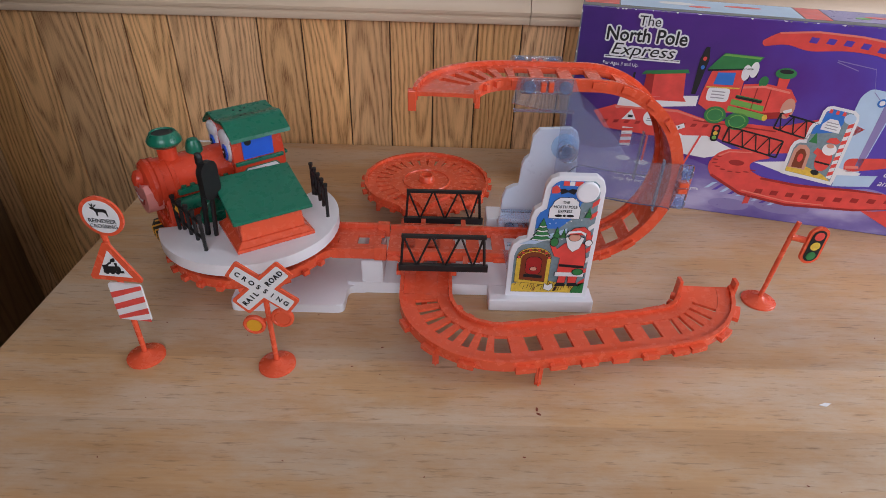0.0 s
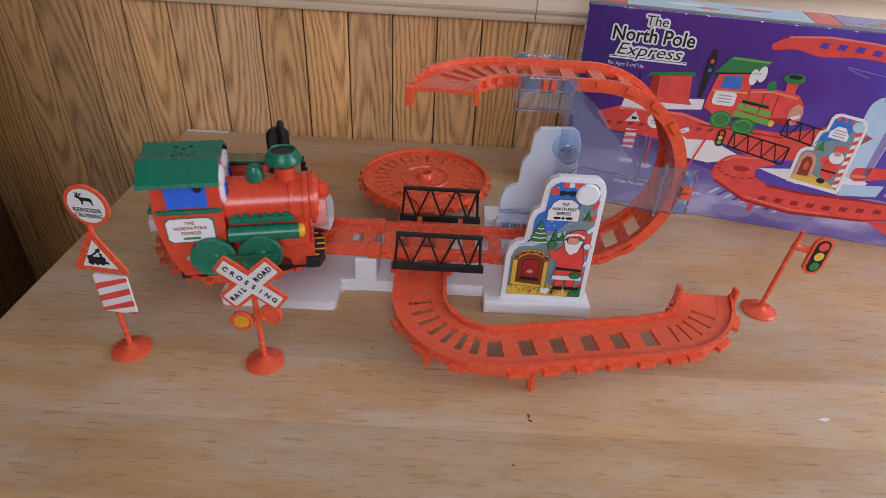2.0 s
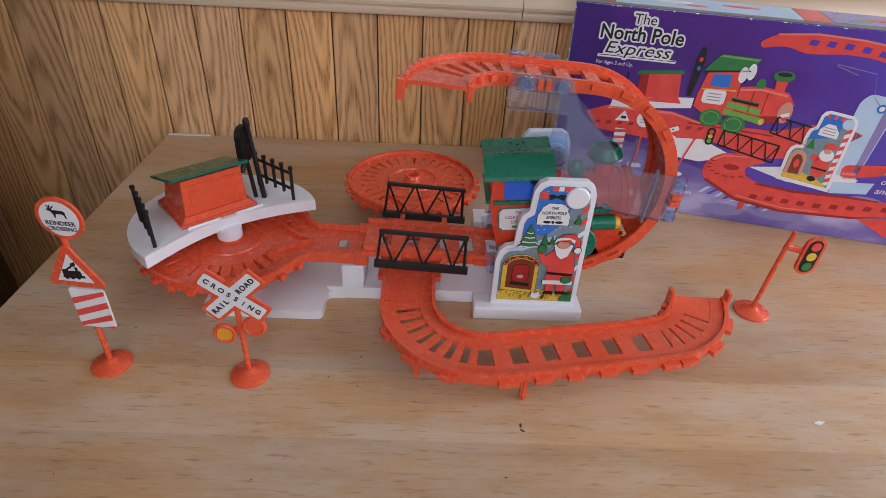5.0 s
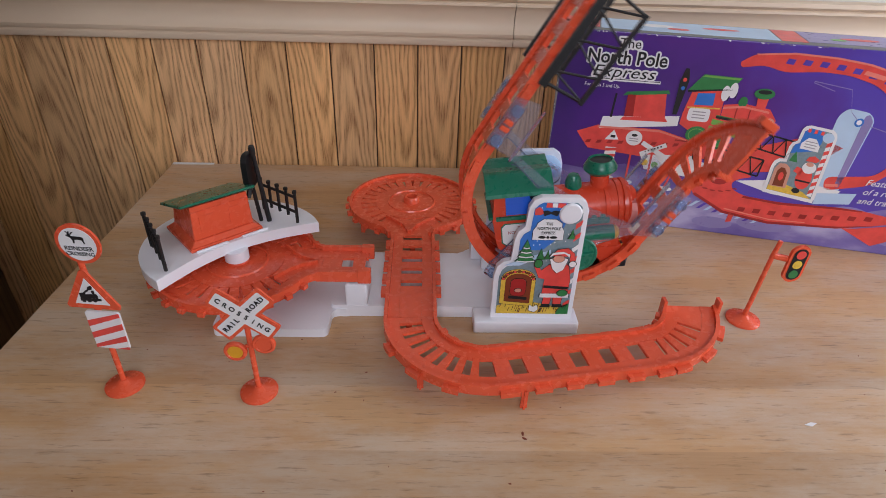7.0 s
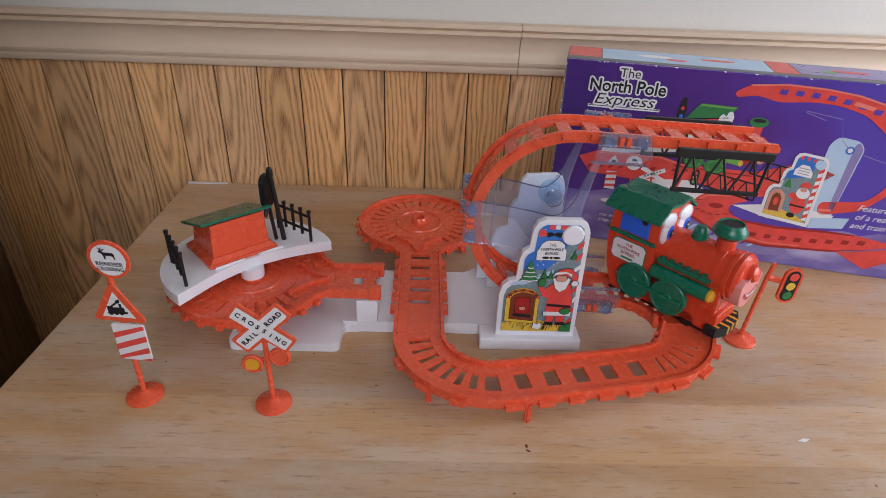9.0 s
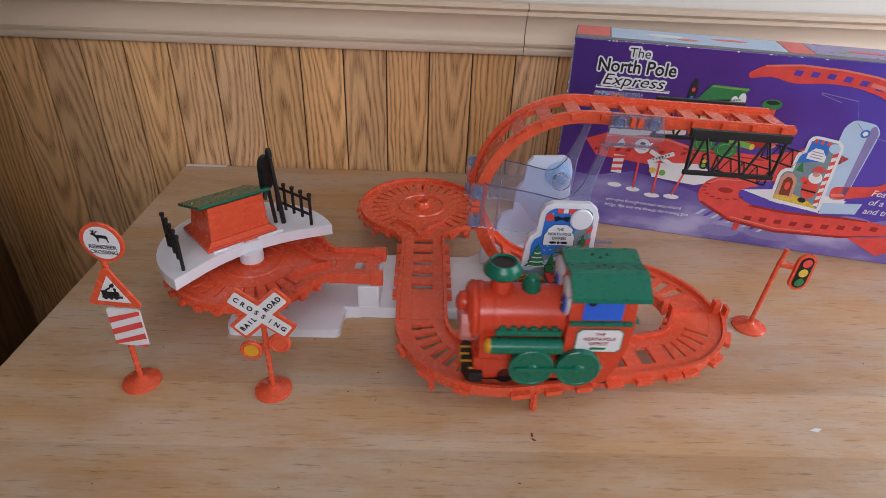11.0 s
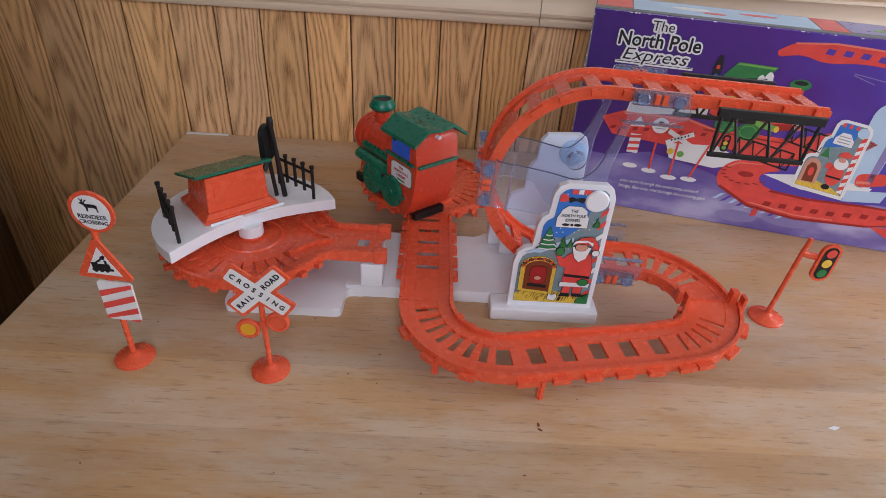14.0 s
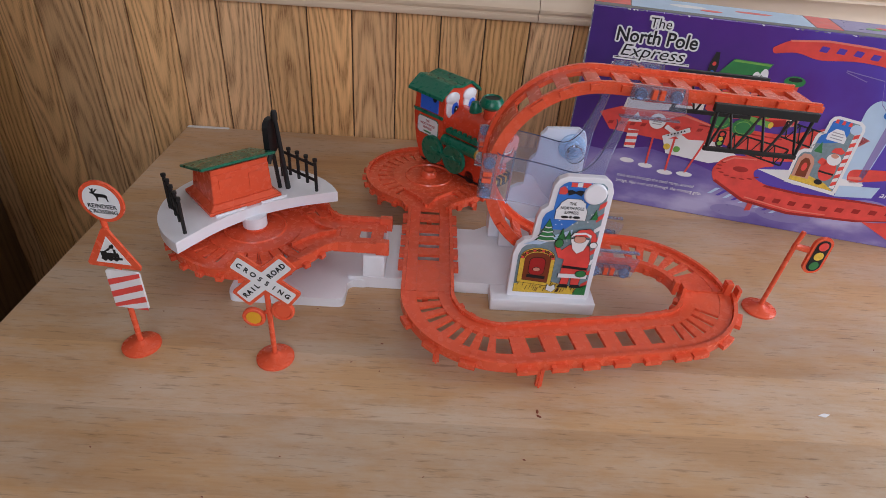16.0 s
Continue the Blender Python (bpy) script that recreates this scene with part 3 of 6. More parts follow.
def build_turntable(name, m, label, deck, legs):
    """A round plate with radial slots, a raised hub and a forked way in. The way out lies along +x."""
    t = thing(name, m, label, "toy track", "toy track pieces")
    R = 0.098
    n = 72
    gate = [i for i in range(n) if min(i, n - i) * 360 / n < 22]

    def ring(r0, r1, z0, z1, skip=()):
        bm = bmesh.new()
        for i in range(n):
            if i in skip:
                continue
            a, b = (radians(360 / n * k) for k in (i - 0.5, i + 0.5))
            q = []
            for z in (z0, z1):
                for r, w in ((r0, a), (r1, a), (r1, b), (r0, b)):
                    q.append(bm.verts.new((r * math.cos(w), r * math.sin(w), z)))
            for f in ((0, 3, 2, 1), (4, 5, 6, 7), (0, 1, 5, 4), (1, 2, 6, 5), (2, 3, 7, 6), (3, 0, 4, 7)):
                bm.faces.new([q[k] for k in f])
        bmesh.ops.remove_doubles(bm, verts=bm.verts, dist=1e-6)
        return bm
    part("outer_rail", ring(R - 0.004, R, -0.007, 0.0045, gate), RED, t)
    part("outer_band", ring(R - 0.018, R - 0.0042, -0.004, 0.0, gate), RED, t)
    part("inner_plate", lathe([(0.056, -0.004), (0.056, 0.0), (0.0380, 0.0002), (0.0370, 0.0022), (0.0352, 0.0022), (0.0342, 0.0), (0.0130, 0.0004), (0.0118, 0.0090), (0.0110, 0.0098), (0.0084, 0.0098), (0.0078, -0.0035), (0.0, -0.0036)], 48), RED, t, smooth=True)
    spokes = 30
    for i in range(spokes):
        a = 360 / spokes * i + 6
        if min(a % 360, 360 - a % 360) < 32:
            continue
        bm = boxed(0.0558, R - 0.0178, -0.0052, 0.0052, -0.0042, -0.0005)
        bmesh.ops.transform(bm, matrix=pose(0, 0, 0, 0, 0, a), verts=bm.verts)
        part("spoke", bm, RED, t)
    for i in range(26):
        a = 360 / 26 * i
        if min(a, 360 - a) < 24:
            continue
        bm = boxed(R + 0.0002, R + 0.006, -0.0038, 0.0038, -0.0068, -0.001)
        bmesh.ops.transform(bm, matrix=pose(0, 0, 0, 0, 0, a), verts=bm.verts)
        part("rim_tooth", bm, RED, t)
    # forked floor and its guide rails
    fan = [(0.0455 * math.cos(radians(a)), 0.0455 * math.sin(radians(a))) for a in range(-34, 35, 4)]
    fan += [(0.078 * math.cos(radians(a)), 0.078 * math.sin(radians(a))) for a in (34, 28)]
    fan += [(0.104, 0.0265), (0.104, -0.0265)] + [(0.078 * math.cos(radians(a)), 0.078 * math.sin(radians(a))) for a in (-28, -34)]
    part("fork_floor", prism(fan, -0.0046, -0.0008), RED, t)
    for s in (-1, 1):
        pts = [(0.066, s * 0.068, 0), (0.078, s * 0.054, 0), (0.086, s * 0.042, 0), (0.093, s * 0.034, 0), (0.105, s * 0.029, 0)]
        part("guide_rail", sweep(bmesh.new(), frames_along(resample(pts, 0.005)), -0.0021, 0.0021, -0.0053, 0.0052), RED, t)
        pts = [(0.052, s * 0.036, 0), (0.066, s * 0.020, 0), (0.080, s * 0.008, 0), (0.098, s * 0.0012, 0)]
        part("guide_rail", sweep(bmesh.new(), frames_along(resample(pts, 0.005)), -0.0016, 0.0016, -0.003, 0.0038), RED, t)
    for a in legs:
        x, y = 0.085 * math.cos(radians(a)), 0.085 * math.sin(radians(a))
        bm = boxed(x - 0.003, x + 0.003, y - 0.003, y + 0.003, -deck, -0.0065)
        part("leg", bm, RED, t)
    return t


LEFT_C = (-0.213, 0.66)
FAR_C = (-0.005, 0.880)


def build_turntables():
    build_turntable("turntable_track", pose(*FAR_C, LOW, 0, 0, -90), "round orange-red plastic toy turntable track at the back of the table", LOW, (60, 180, 300))
    t = build_turntable("turntable_track", pose(*LEFT_C, HIGH, 0, 0, 0), "raised round orange-red plastic toy turntable track under the station platform", HIGH, ())
    part("pillar", lathe([(0.030, 0.0125 - HIGH), (0.026, -0.0065)], 28), RED, t, smooth=True)
    # way out towards the bridge
    pts = resample([(0.100, 0, 0), (0.160, 0, 0)], 0.004)
    fr = frames_along(pts)
    for s in (-1, 1):
        lo, hi = sorted((s * (HALF - 0.0045), s * HALF))
        part("rail", sweep(bmesh.new(), fr, lo, hi, -0.008, 0.006), RED, t)
        lo, hi = sorted((s * 0.010, s * (HALF - 0.0046)))
        part("shoulder", sweep(bmesh.new(), fr, lo, hi, -0.004, 0.0), RED, t)
        part("catch", boxed(0.1505, 0.166, s * 0.027 - 0.0047, s * 0.027 + 0.0047, -0.010, 0.008, bevel=0.001), RED, t)
    part("sleeper", boxed(0.1045, 0.128, -0.0099, 0.0099, -0.0042, -0.0006), RED, t)
    part("sleeper", boxed(0.142, 0.157, -0.0099, 0.0099, -0.0042, -0.0006), RED, t)


# ---- the flip ramp ----
def build_ramp():
    t = thing("flip_ramp", pose(*HUB), "C-shaped orange-red track on clear plastic discs with black bridge sides", "toy track", "toy track pieces")
    hx, hy, hz = HUB
    path, ups = [], []
    for i in range(28):
        path.append((-0.046 - hx + (hx + 0.046) * i / 28, 0, -RADIUS))
        ups.append((0, 0, 1))
    steps = 80
    for i in range(steps + 1):
        a = radians(-90 + 180 * i / steps)
        path.append((RADIUS * math.cos(a), 0, RADIUS * math.sin(a)))
        ups.append((-math.cos(a), 0, -math.sin(a)))
    x_turn = 0.088 - hx
    for i in range(1, 13):
        path.append((x_turn * i / 12, 0, RADIUS))
        ups.append((0, 0, -1))
    for x, y in arc(x_turn, -0.070, 0.070, 90, 180, 16)[1:]:
        path.append((x, y, RADIUS))
        ups.append((0, 0, -1))
    frames = even(path, ups)
    total = len(frames) * STEP
    flat = (hx + 0.046) / total
    turn = flat + (math.pi * RADIUS - x_turn) / total
    track_parts(frames, t, ((flat, 0.015, 0.015), (flat + 0.26 * math.pi * RADIUS / total, 0.014, 0.016), (flat + 0.70 * math.pi * RADIUS / total, 0.01, 0), (turn, 0.014, 0.016), (0.95, 0.0085, 0.0070), (1.0, 0.01, 0)), slot=0.0165, nub=0.0045)
    # hook at the curved end
    ex = x_turn - 0.070
    part("end_hook", boxed(ex - 0.036, ex - 0.028, -0.072, -0.062, RADIUS - 0.014, RADIUS + 0.006, bevel=0.001), RED, t)
    part("end_hook", boxed(ex + 0.028, ex + 0.033, -0.072, -0.064, RADIUS - 0.010, RADIUS + 0.006, bevel=0.001), RED, t)
    # truss sides of the bridge
    z0, z1 = -RADIUS - 0.006, -RADIUS + 0.0435
    for y in (-0.054, 0.054):
        x0, x1 = -0.031 - hx, 0.074 - hx
        br = thing_part("bridge_side", t, "black plastic truss side")
        bm = bmesh.new()
        box(bm, x0, x1, y - 0.0028, y + 0.0028, z0, z0 + 0.0085, bevel=0.0006)
        part("bottom_bar", bm, BLACK, br)
        part("top_bar", boxed(x0 + 0.004, x1 - 0.004, y - 0.0020, y + 0.0020, z1 - 0.0045, z1, bevel=0.0006), BLACK, br)
        m = 3
        w = (x1 - x0 - 0.006) / m
        for k in range(m):
            a, b, c = x0 + 0.003 + k * w, x0 + 0.003 + (k + 0.5) * w, x0 + 0.003 + (k + 1) * w
            up = a + 0.003
            if k == 0:
                part("strut", rod(bmesh.new(), (a, y, z0 + 0.006), (up, y, z1 - 0.002), 0.0017, 6), BLACK, br)
            part("strut", rod(bmesh.new(), (up, y, z1 - 0.002), (b + 0.002, y, z0 + 0.006), 0.0013, 6), BLACK, br)
            part("strut", rod(bmesh.new(), (b + 0.002, y, z0 + 0.006), (min(c + 0.002, x1 - 0.007), y, z1 - 0.002), 0.0013, 6), BLACK, br)
        part("strut", rod(bmesh.new(), (x1 - 0.004, y, z0 + 0.003), (x1 - 0.007, y, z1 - 0.001), 0.0019, 6), BLACK, br)
        for k in (0.25, 0.75):
            xx = x0 + (x1 - x0) * k
            lo, hi = sorted((y * 0.60, y * 0.97))
            part("bracket", boxed(xx - 0.003, xx + 0.003, lo, hi, z0 + 0.004, z0 + 0.0075), RED, br)
    # clear discs on both sides, with tabs on the rail at three places
    for y in (-HALF - 0.0085, HALF + 0.0085):
        s = -1 if y < 0 else 1
        out = [(-0.080, 0.116), (-0.024, 0.116), (-0.010, 0.086), (0.028, 0.056), (0.046, 0.032), (0.075, 0.028), (0.114, 0.027), (0.114, -0.027), (0.060, -0.022), (0.014, -0.012),
               (-0.004, -0.044), (-0.016, -0.085), (-0.016, -0.116), (-0.072, -0.116), (-0.078, -0.090), (-0.060, -0.084), (-0.022, -0.080), (-0.014, -0.03), (-0.014, 0.03), (-0.022, 0.080), (-0.055, 0.084), (-0.085, 0.090)]
        bm = prism([(x, z) for x, z in out], -0.0008, 0.0008, m=Matrix(((1, 0, 0, 0), (0, 0, -1, y), (0, 1, 0, 0), (0, 0, 0, 1))))
        disc = part("clear_side", bm, CLEAR, t, "clear plastic side plate")
        # dark rods colour in the dark reflection along the clear plate's edge
        edge = softened([(0.114, -0.027), (0.060, -0.022), (0.014, -0.013), (-0.002, -0.030), (-0.016, -0.085)], 0.020)[2:-2]
        for p, q in zip(edge, edge[1:]):
            part("edge_reflection_rod", rod(bmesh.new(), (p[0], y, p[1]), (q[0], y, q[1]), 0.0006, 6), EDGE_REFLECTION, disc)
        for cx, cz, rot in ((-0.051, 0.108, 0), (0.112, 0.0, 90), (-0.043, -0.108, 0)):
            m = pose(cx, y, cz, 0, -rot, 0)
            bm = boxed(-0.026, 0.026, -0.003, 0.003, -0.0075, 0.0075, bevel=0.0015, m=m)
            part("tab", bm, CLEAR, disc)
            bm = boxed(-0.0065, -0.0012, -0.005, 0.005, -0.005, 0.005, bevel=0.0008, m=m)
            box(bm, 0.0012, 0.0065, -0.005, 0.005, -0.005, 0.005, bevel=0.0008, m=m)
            part("catch", bm, RED, disc)
            inward = 0.026 if cz < 0 or rot else -0.026
            part("ledge", boxed(-0.031, 0.031, -0.0015, 0.0045, inward - 0.0008, inward + 0.0008, m=m), FROST, disc)
            for u in (-0.018, 0.018):
                part("stud", lathe([(0.0062, 0), (0.0062, 0.0035), (0.0050, 0.0042), (0.0036, 0.0020), (0.0018, 0.0020), (0.0016, 0.0038), (0.0, 0.0040)], 18, m @ pose(u, s * 0.003, 0, -90 * s, 0, 0)), STUD, disc, smooth=True)
        part("axle_boss", lathe([(0.012, 0), (0.012, 0.003), (0.0095, 0.004), (0.0085, 0.0015), (0.004, 0.0015), (0.004, 0.006), (0.0, 0.006)], 24, pose(0, y, 0, -90 * s, 0, 0)), CLEAR, disc, smooth=True)
    return t


def thing_part(name, parent, label=""):
    ob = new(name)
    ob.empty_display_size = 0.01
    ob.parent = parent
    if label:
        tagged(ob, label)
    return ob


# ---- white base, painted sign, rear support ----
SIGN = [(0.098, 0.016), (0.098, 0.078), (0.101, 0.091), (0.108, 0.098), (0.117, 0.100), (0.118, 0.128), (0.121, 0.138), (0.129, 0.144), (0.130, 0.168), (0.1345, 0.177),
        (0.143, 0.181), (0.184, 0.181), (0.192, 0.175), (0.1955, 0.165), (0.197, 0.016)]


def softened(pts, r, n=4):
    """A polygon with its corners rounded off."""
    out = []
    for i, p in enumerate(pts):
        p, a, b = Vector(p), Vector(pts[i - 1]), Vector(pts[(i + 1) % len(pts)])
        k = min(r, (a - p).length * 0.45, (b - p).length * 0.45)
        q0, q1 = p + (a - p).normalized() * k, p + (b - p).normalized() * k
        for j in range(n + 1):
            f = j / n
            out.append(tuple(q0 * (1 - f) ** 2 + p * 2 * f * (1 - f) + q1 * f ** 2))
    return out


def build_base():
    t = thing("base_plate", pose(0, 0, 0), "low white plastic base joining the tracks", "toy base")
    part("left_pad", prism(softened([(-0.232, 0.588), (-0.096, 0.588), (-0.096, 0.628), (-0.07, 0.628), (-0.07, 0.725), (-0.232, 0.725)], 0.009), 0, 0.012, bevel=0.0015), WHITE, t)
    part("link", prism(softened([(-0.098, 0.6285), (0.188, 0.6285), (0.196, 0.745), (0.196, 0.765), (0.078, 0.765), (0.070, 0.752), (-0.098, 0.752)], 0.006), 0.0005, 0.0168, bevel=0.0015), WHITE, t)
    part("sign_foot", boxed(0.078, 0.205, 0.5985, 0.6284, 0, 0.0172, bevel=0.002), WHITE, t)
    bm = boxed(-0.079, -0.052, 0.6295, 0.69, 0.010, 0.048, bevel=0.003)
    part("column", bm, WHITE, t)
    out = [(x, z) for x, z in ((0.096, 0.017), (0.098, 0.090), (0.102, 0.103), (0.110, 0.108), (0.118, 0.110), (0.119, 0.139), (0.122, 0.147), (0.128, 0.152), (0.129, 0.178), (0.136, 0.187), (0.175, 0.189), (0.183, 0.184), (0.187, 0.172), (0.193, 0.017))]
    rear = part("rear_support", prism(out, -0.004, 0.004, m=upright(0, 0.724, 0), bevel=0.0012), SUPPORTWHITE, t, "white stepped rear support")
    part("brace", boxed(0.094, 0.190, 0.712, 0.724, 0.017, 0.06, bevel=0.003), WHITE, rear)
    part("axle_disc", lathe([(0.0165, 0.0), (0.0165, 0.0022), (0.0150, 0.0034), (0.0095, 0.0036), (0.0088, 0.0064), (0.0040, 0.0070), (0.0034, 0.0100), (0.0, 0.0104)], 32, pose(0.169, 0.7198, 0.166, 90, 0, 0)), AXLEBLUE, rear, "round blue-tinted axle disc", smooth=True)
    part("column", boxed(0.081, 0.105, 0.735, 0.77, 0.0175, 0.05, bevel=0.002), WHITE, t)


def build_sign():
    t = thing("painted_sign", pose(0, 0, 0), "white plastic sign with a printed winter picture and red stripes", "toy sign")
    part("board", prism(SIGN, -0.004, 0.004, m=upright(0, 0.612, 0), bevel=0.001), WHITE, t)
    face = 0.6077

    def flat(name, pts, mat, lift=0, label=""):
        if lift > 2 and mat is not INK:
            cx, cz = sum(p[0] for p in pts) / len(pts), sum(p[1] for p in pts) / len(pts)
            size = max(math.dist(p, (cx, cz)) for p in pts)
            k = 1 + 0.0009 / size
            big = [(cx + (x - cx) * k, cz + (z - cz) * k) for x, z in pts]
            part("print_outline", prism(big, 0, 0.00015, m=upright(0, face - 0.0004 * lift + 0.0002, 0)), INK, t)
        return part(name, prism(pts, 0, 0.00035, m=upright(0, face - 0.0004 * lift, 0)), mat, t, label)
    flat("print_ground", [(0.104, 0.024), (0.104, 0.077), (0.107, 0.087), (0.112, 0.092), (0.123, 0.094), (0.124, 0.128), (0.127, 0.135), (0.134, 0.14), (0.136, 0.167), (0.140, 0.172), (0.145, 0.175), (0.182, 0.175), (0.187, 0.171), (0.1895, 0.164), (0.1915, 0.024)], PTEAL, 0)
    flat("print_sky", [(0.124, 0.115), (0.124, 0.128), (0.127, 0.135), (0.134, 0.14), (0.136, 0.167), (0.140, 0.172), (0.145, 0.175), (0.170, 0.175), (0.172, 0.150), (0.165, 0.13), (0.15, 0.115)], SKYBLUE, 1)
    flat("print_straw", [(0.1045, 0.0245), (0.191, 0.0245), (0.19, 0.03), (0.172, 0.036), (0.15, 0.041), (0.135, 0.045), (0.1045, 0.036)], PYELLOW, 1)
    flat("print_step", [(0.176, 0.0245), (0.191, 0.0245), (0.191, 0.041), (0.180, 0.036)], PGREEN, 2)
    # candy-cane border down one side and over the top
    for i in range(9):
        z = 0.034 + i * 0.0155
        flat("print_stripe", [(0.1835, z), (0.1905 - i * 0.0001, z + 0.006), (0.1905, z + 0.0125), (0.1835, z + 0.0065)], PRED if i % 3 < 2 else PWHITE, 2)
    flat("print_cane", [(0.1365, 0.160), (0.143, 0.160), (0.1475, 0.1635), (0.141, 0.170), (0.1365, 0.167)], PRED, 2)
    flat("print_cane", [(0.148, 0.1695), (0.155, 0.1695), (0.154, 0.1748), (0.148, 0.1748)], PRED, 2)
    flat("print_cane", [(0.1605, 0.1695), (0.168, 0.1695), (0.169, 0.1748), (0.1605, 0.1748)], PRED, 2)
    flat("print_cane", [(0.1545, 0.1697), (0.160, 0.1697), (0.160, 0.1748), (0.155, 0.1748)], PWHITE, 2)
    # bow and plaque
    flat("print_bow", [(0.147, 0.159), (0.154, 0.162), (0.161, 0.159), (0.164, 0.165), (0.158, 0.166), (0.154, 0.164), (0.150, 0.166), (0.145, 0.165)], INK, 3)
    flat("print_plaque", [(0.137, 0.129), (0.171, 0.129), (0.171, 0.141), (0.168, 0.146), (0.168, 0.150), (0.161, 0.155), (0.147, 0.155), (0.141, 0.150), (0.140, 0.146), (0.137, 0.141)], PWHITE, 3)
    for x, w in ((0.1475, 0.0042), (0.154, 0.0016), (0.1605, 0.0042)):
        flat("print_ornament", ellipse(x, 0.1325, w, 0.0016, 12), INK, 4)
    for txt, z, s in (("THE", 0.1495, 0.0050), ("NORTH POLE", 0.1437, 0.0050), ("EXPRESS", 0.1382, 0.0050)):
        lettering("lettering", txt, s, upright(0.154, face - 0.0020, z), INK, t, squeeze=0.85)
    rnd = random.Random(3)
    for k in range(46):   # straw strokes and snow dots
        x, z = rnd.uniform(0.107, 0.186), rnd.uniform(0.026, 0.036)
        flat("print_stroke", [(x, z), (x + 0.0005, z), (x + 0.0022, z + 0.006), (x + 0.0016, z + 0.006)], INK if k % 3 else PBROWN, 2)
    for k in range(26):
        x, z = rnd.uniform(0.127, 0.180), rnd.uniform(0.100, 0.172)
        flat("print_dot", ellipse(x, z, 0.0007, 0.0007, 6), PWHITE, 2)
    # firs with snow along their tiers
    for cx, cz, w, h in ((0.132, 0.100, 0.024, 0.026), (0.149, 0.103, 0.010, 0.013), (0.157, 0.104, 0.007, 0.010), (0.181, 0.131, 0.008, 0.011)):
        for k in range(4):
            zz, ww = cz + h * k / 4.4, w * (1 - 0.21 * k)
            flat("print_fir", [(cx - ww / 2, zz), (cx - ww * 0.2, zz - h * 0.05), (cx + ww * 0.2, zz - h * 0.05), (cx + ww / 2, zz), (cx, zz + h * 0.42)], PGREEN, 3 + k % 2)
            if w > 0.02:
                flat("print_snow_line", [(cx - ww * 0.44, zz + 0.0006), (cx, zz - 0.0006), (cx + ww * 0.44, zz + 0.0006), (cx + ww * 0.40, zz + 0.0018), (cx, zz + 0.0006), (cx - ww * 0.40, zz + 0.0018)], PWHITE, 6)
    flat("print_slope", [(0.108, 0.094), (0.126, 0.094), (0.160, 0.110), (0.160, 0.116), (0.126, 0.101), (0.1095, 0.0945)], PALE, 2)
    # arched door in a brick surround
    flat("print_arch", [(0.107, 0.040), (0.147, 0.036), (0.147, 0.075)] + ellipse(0.127, 0.075, 0.020, 0.014, 14, 0, 180) + [(0.107, 0.06)], PYELLOW, 3)
    for i in range(11):
        a = 180 * (i + 0.5) / 11
        flat("print_brick", ellipse(0.127 + 0.0178 * math.cos(radians(a)), 0.074 + 0.012 * math.sin(radians(a)), 0.0019, 0.0014, 8), PBROWN if i % 2 else PRED, 4)
    flat("print_door", [(0.1125, 0.044), (0.1425, 0.041), (0.1425, 0.073)] + ellipse(0.1275, 0.073, 0.0150, 0.010, 14, 0, 180) + [(0.1125, 0.06)], PBROWN, 4)
    flat("print_door_panel", rounded(0.018, 0.024, 0.006, 4, 0.1275, 0.064), PDRED, 5)
    flat("print_door_knocker", ellipse(0.1275, 0.060, 0.004, 0.0025, 12), PSKIN, 6)
    flat("print_door_bar", [(0.117, 0.048), (0.139, 0.046), (0.139, 0.05), (0.117, 0.052)], INK, 5)
    # a red and white winter figure, as plain shapes
    flat("print_red_shape", [(0.156, 0.052), (0.186, 0.052), (0.187, 0.075), (0.183, 0.095), (0.174, 0.100), (0.160, 0.096), (0.152, 0.088), (0.147, 0.096), (0.1435, 0.093), (0.150, 0.078), (0.157, 0.076)], PRED, 4)
    flat("print_white_shape", [(0.154, 0.050), (0.188, 0.050), (0.188, 0.0555), (0.154, 0.0555)], PWHITE, 5)
    flat("print_red_shape", [(0.158, 0.040), (0.167, 0.040), (0.168, 0.050), (0.159, 0.050)], PRED, 5)
    flat("print_red_shape", [(0.171, 0.040), (0.180, 0.040), (0.181, 0.050), (0.170, 0.050)], PRED, 5)
    flat("print_dark_shape", [(0.155, 0.0355), (0.168, 0.0355), (0.167, 0.0405), (0.158, 0.0405)], INK, 6)
    flat("print_dark_shape", [(0.170, 0.036), (0.184, 0.036), (0.181, 0.0405), (0.171, 0.0405)], INK, 6)
    flat("print_dark_shape", [(0.157, 0.064), (0.186, 0.062), (0.186, 0.0655), (0.157, 0.0675)], INK, 5)
    flat("print_white_shape", [(0.160, 0.104), (0.164, 0.091), (0.170, 0.085), (0.177, 0.090), (0.181, 0.104), (0.170, 0.108)], PWHITE, 5)
    flat("print_pale_shape", ellipse(0.170, 0.105, 0.0065, 0.005, 14), PSKIN, 6)
    flat("print_red_shape", [(0.160, 0.109), (0.168, 0.117), (0.179, 0.119), (0.187, 0.112), (0.189, 0.100), (0.184, 0.098), (0.182, 0.108)], PRED, 6)
    flat("print_white_shape", [(0.159, 0.107), (0.164, 0.1105), (0.176, 0.112), (0.182, 0.107), (0.182, 0.111), (0.174, 0.1145), (0.162, 0.113)], PWHITE, 7)
    flat("print_white_shape", ellipse(0.1865, 0.098, 0.004, 0.0038, 12), PWHITE, 7)
    flat("print_green_shape", ellipse(0.1475, 0.098, 0.0045, 0.0055, 12), PGREEN, 6)
    flat("print_green_shape", ellipse(0.180, 0.057, 0.006, 0.0045, 12), PGREEN, 7)
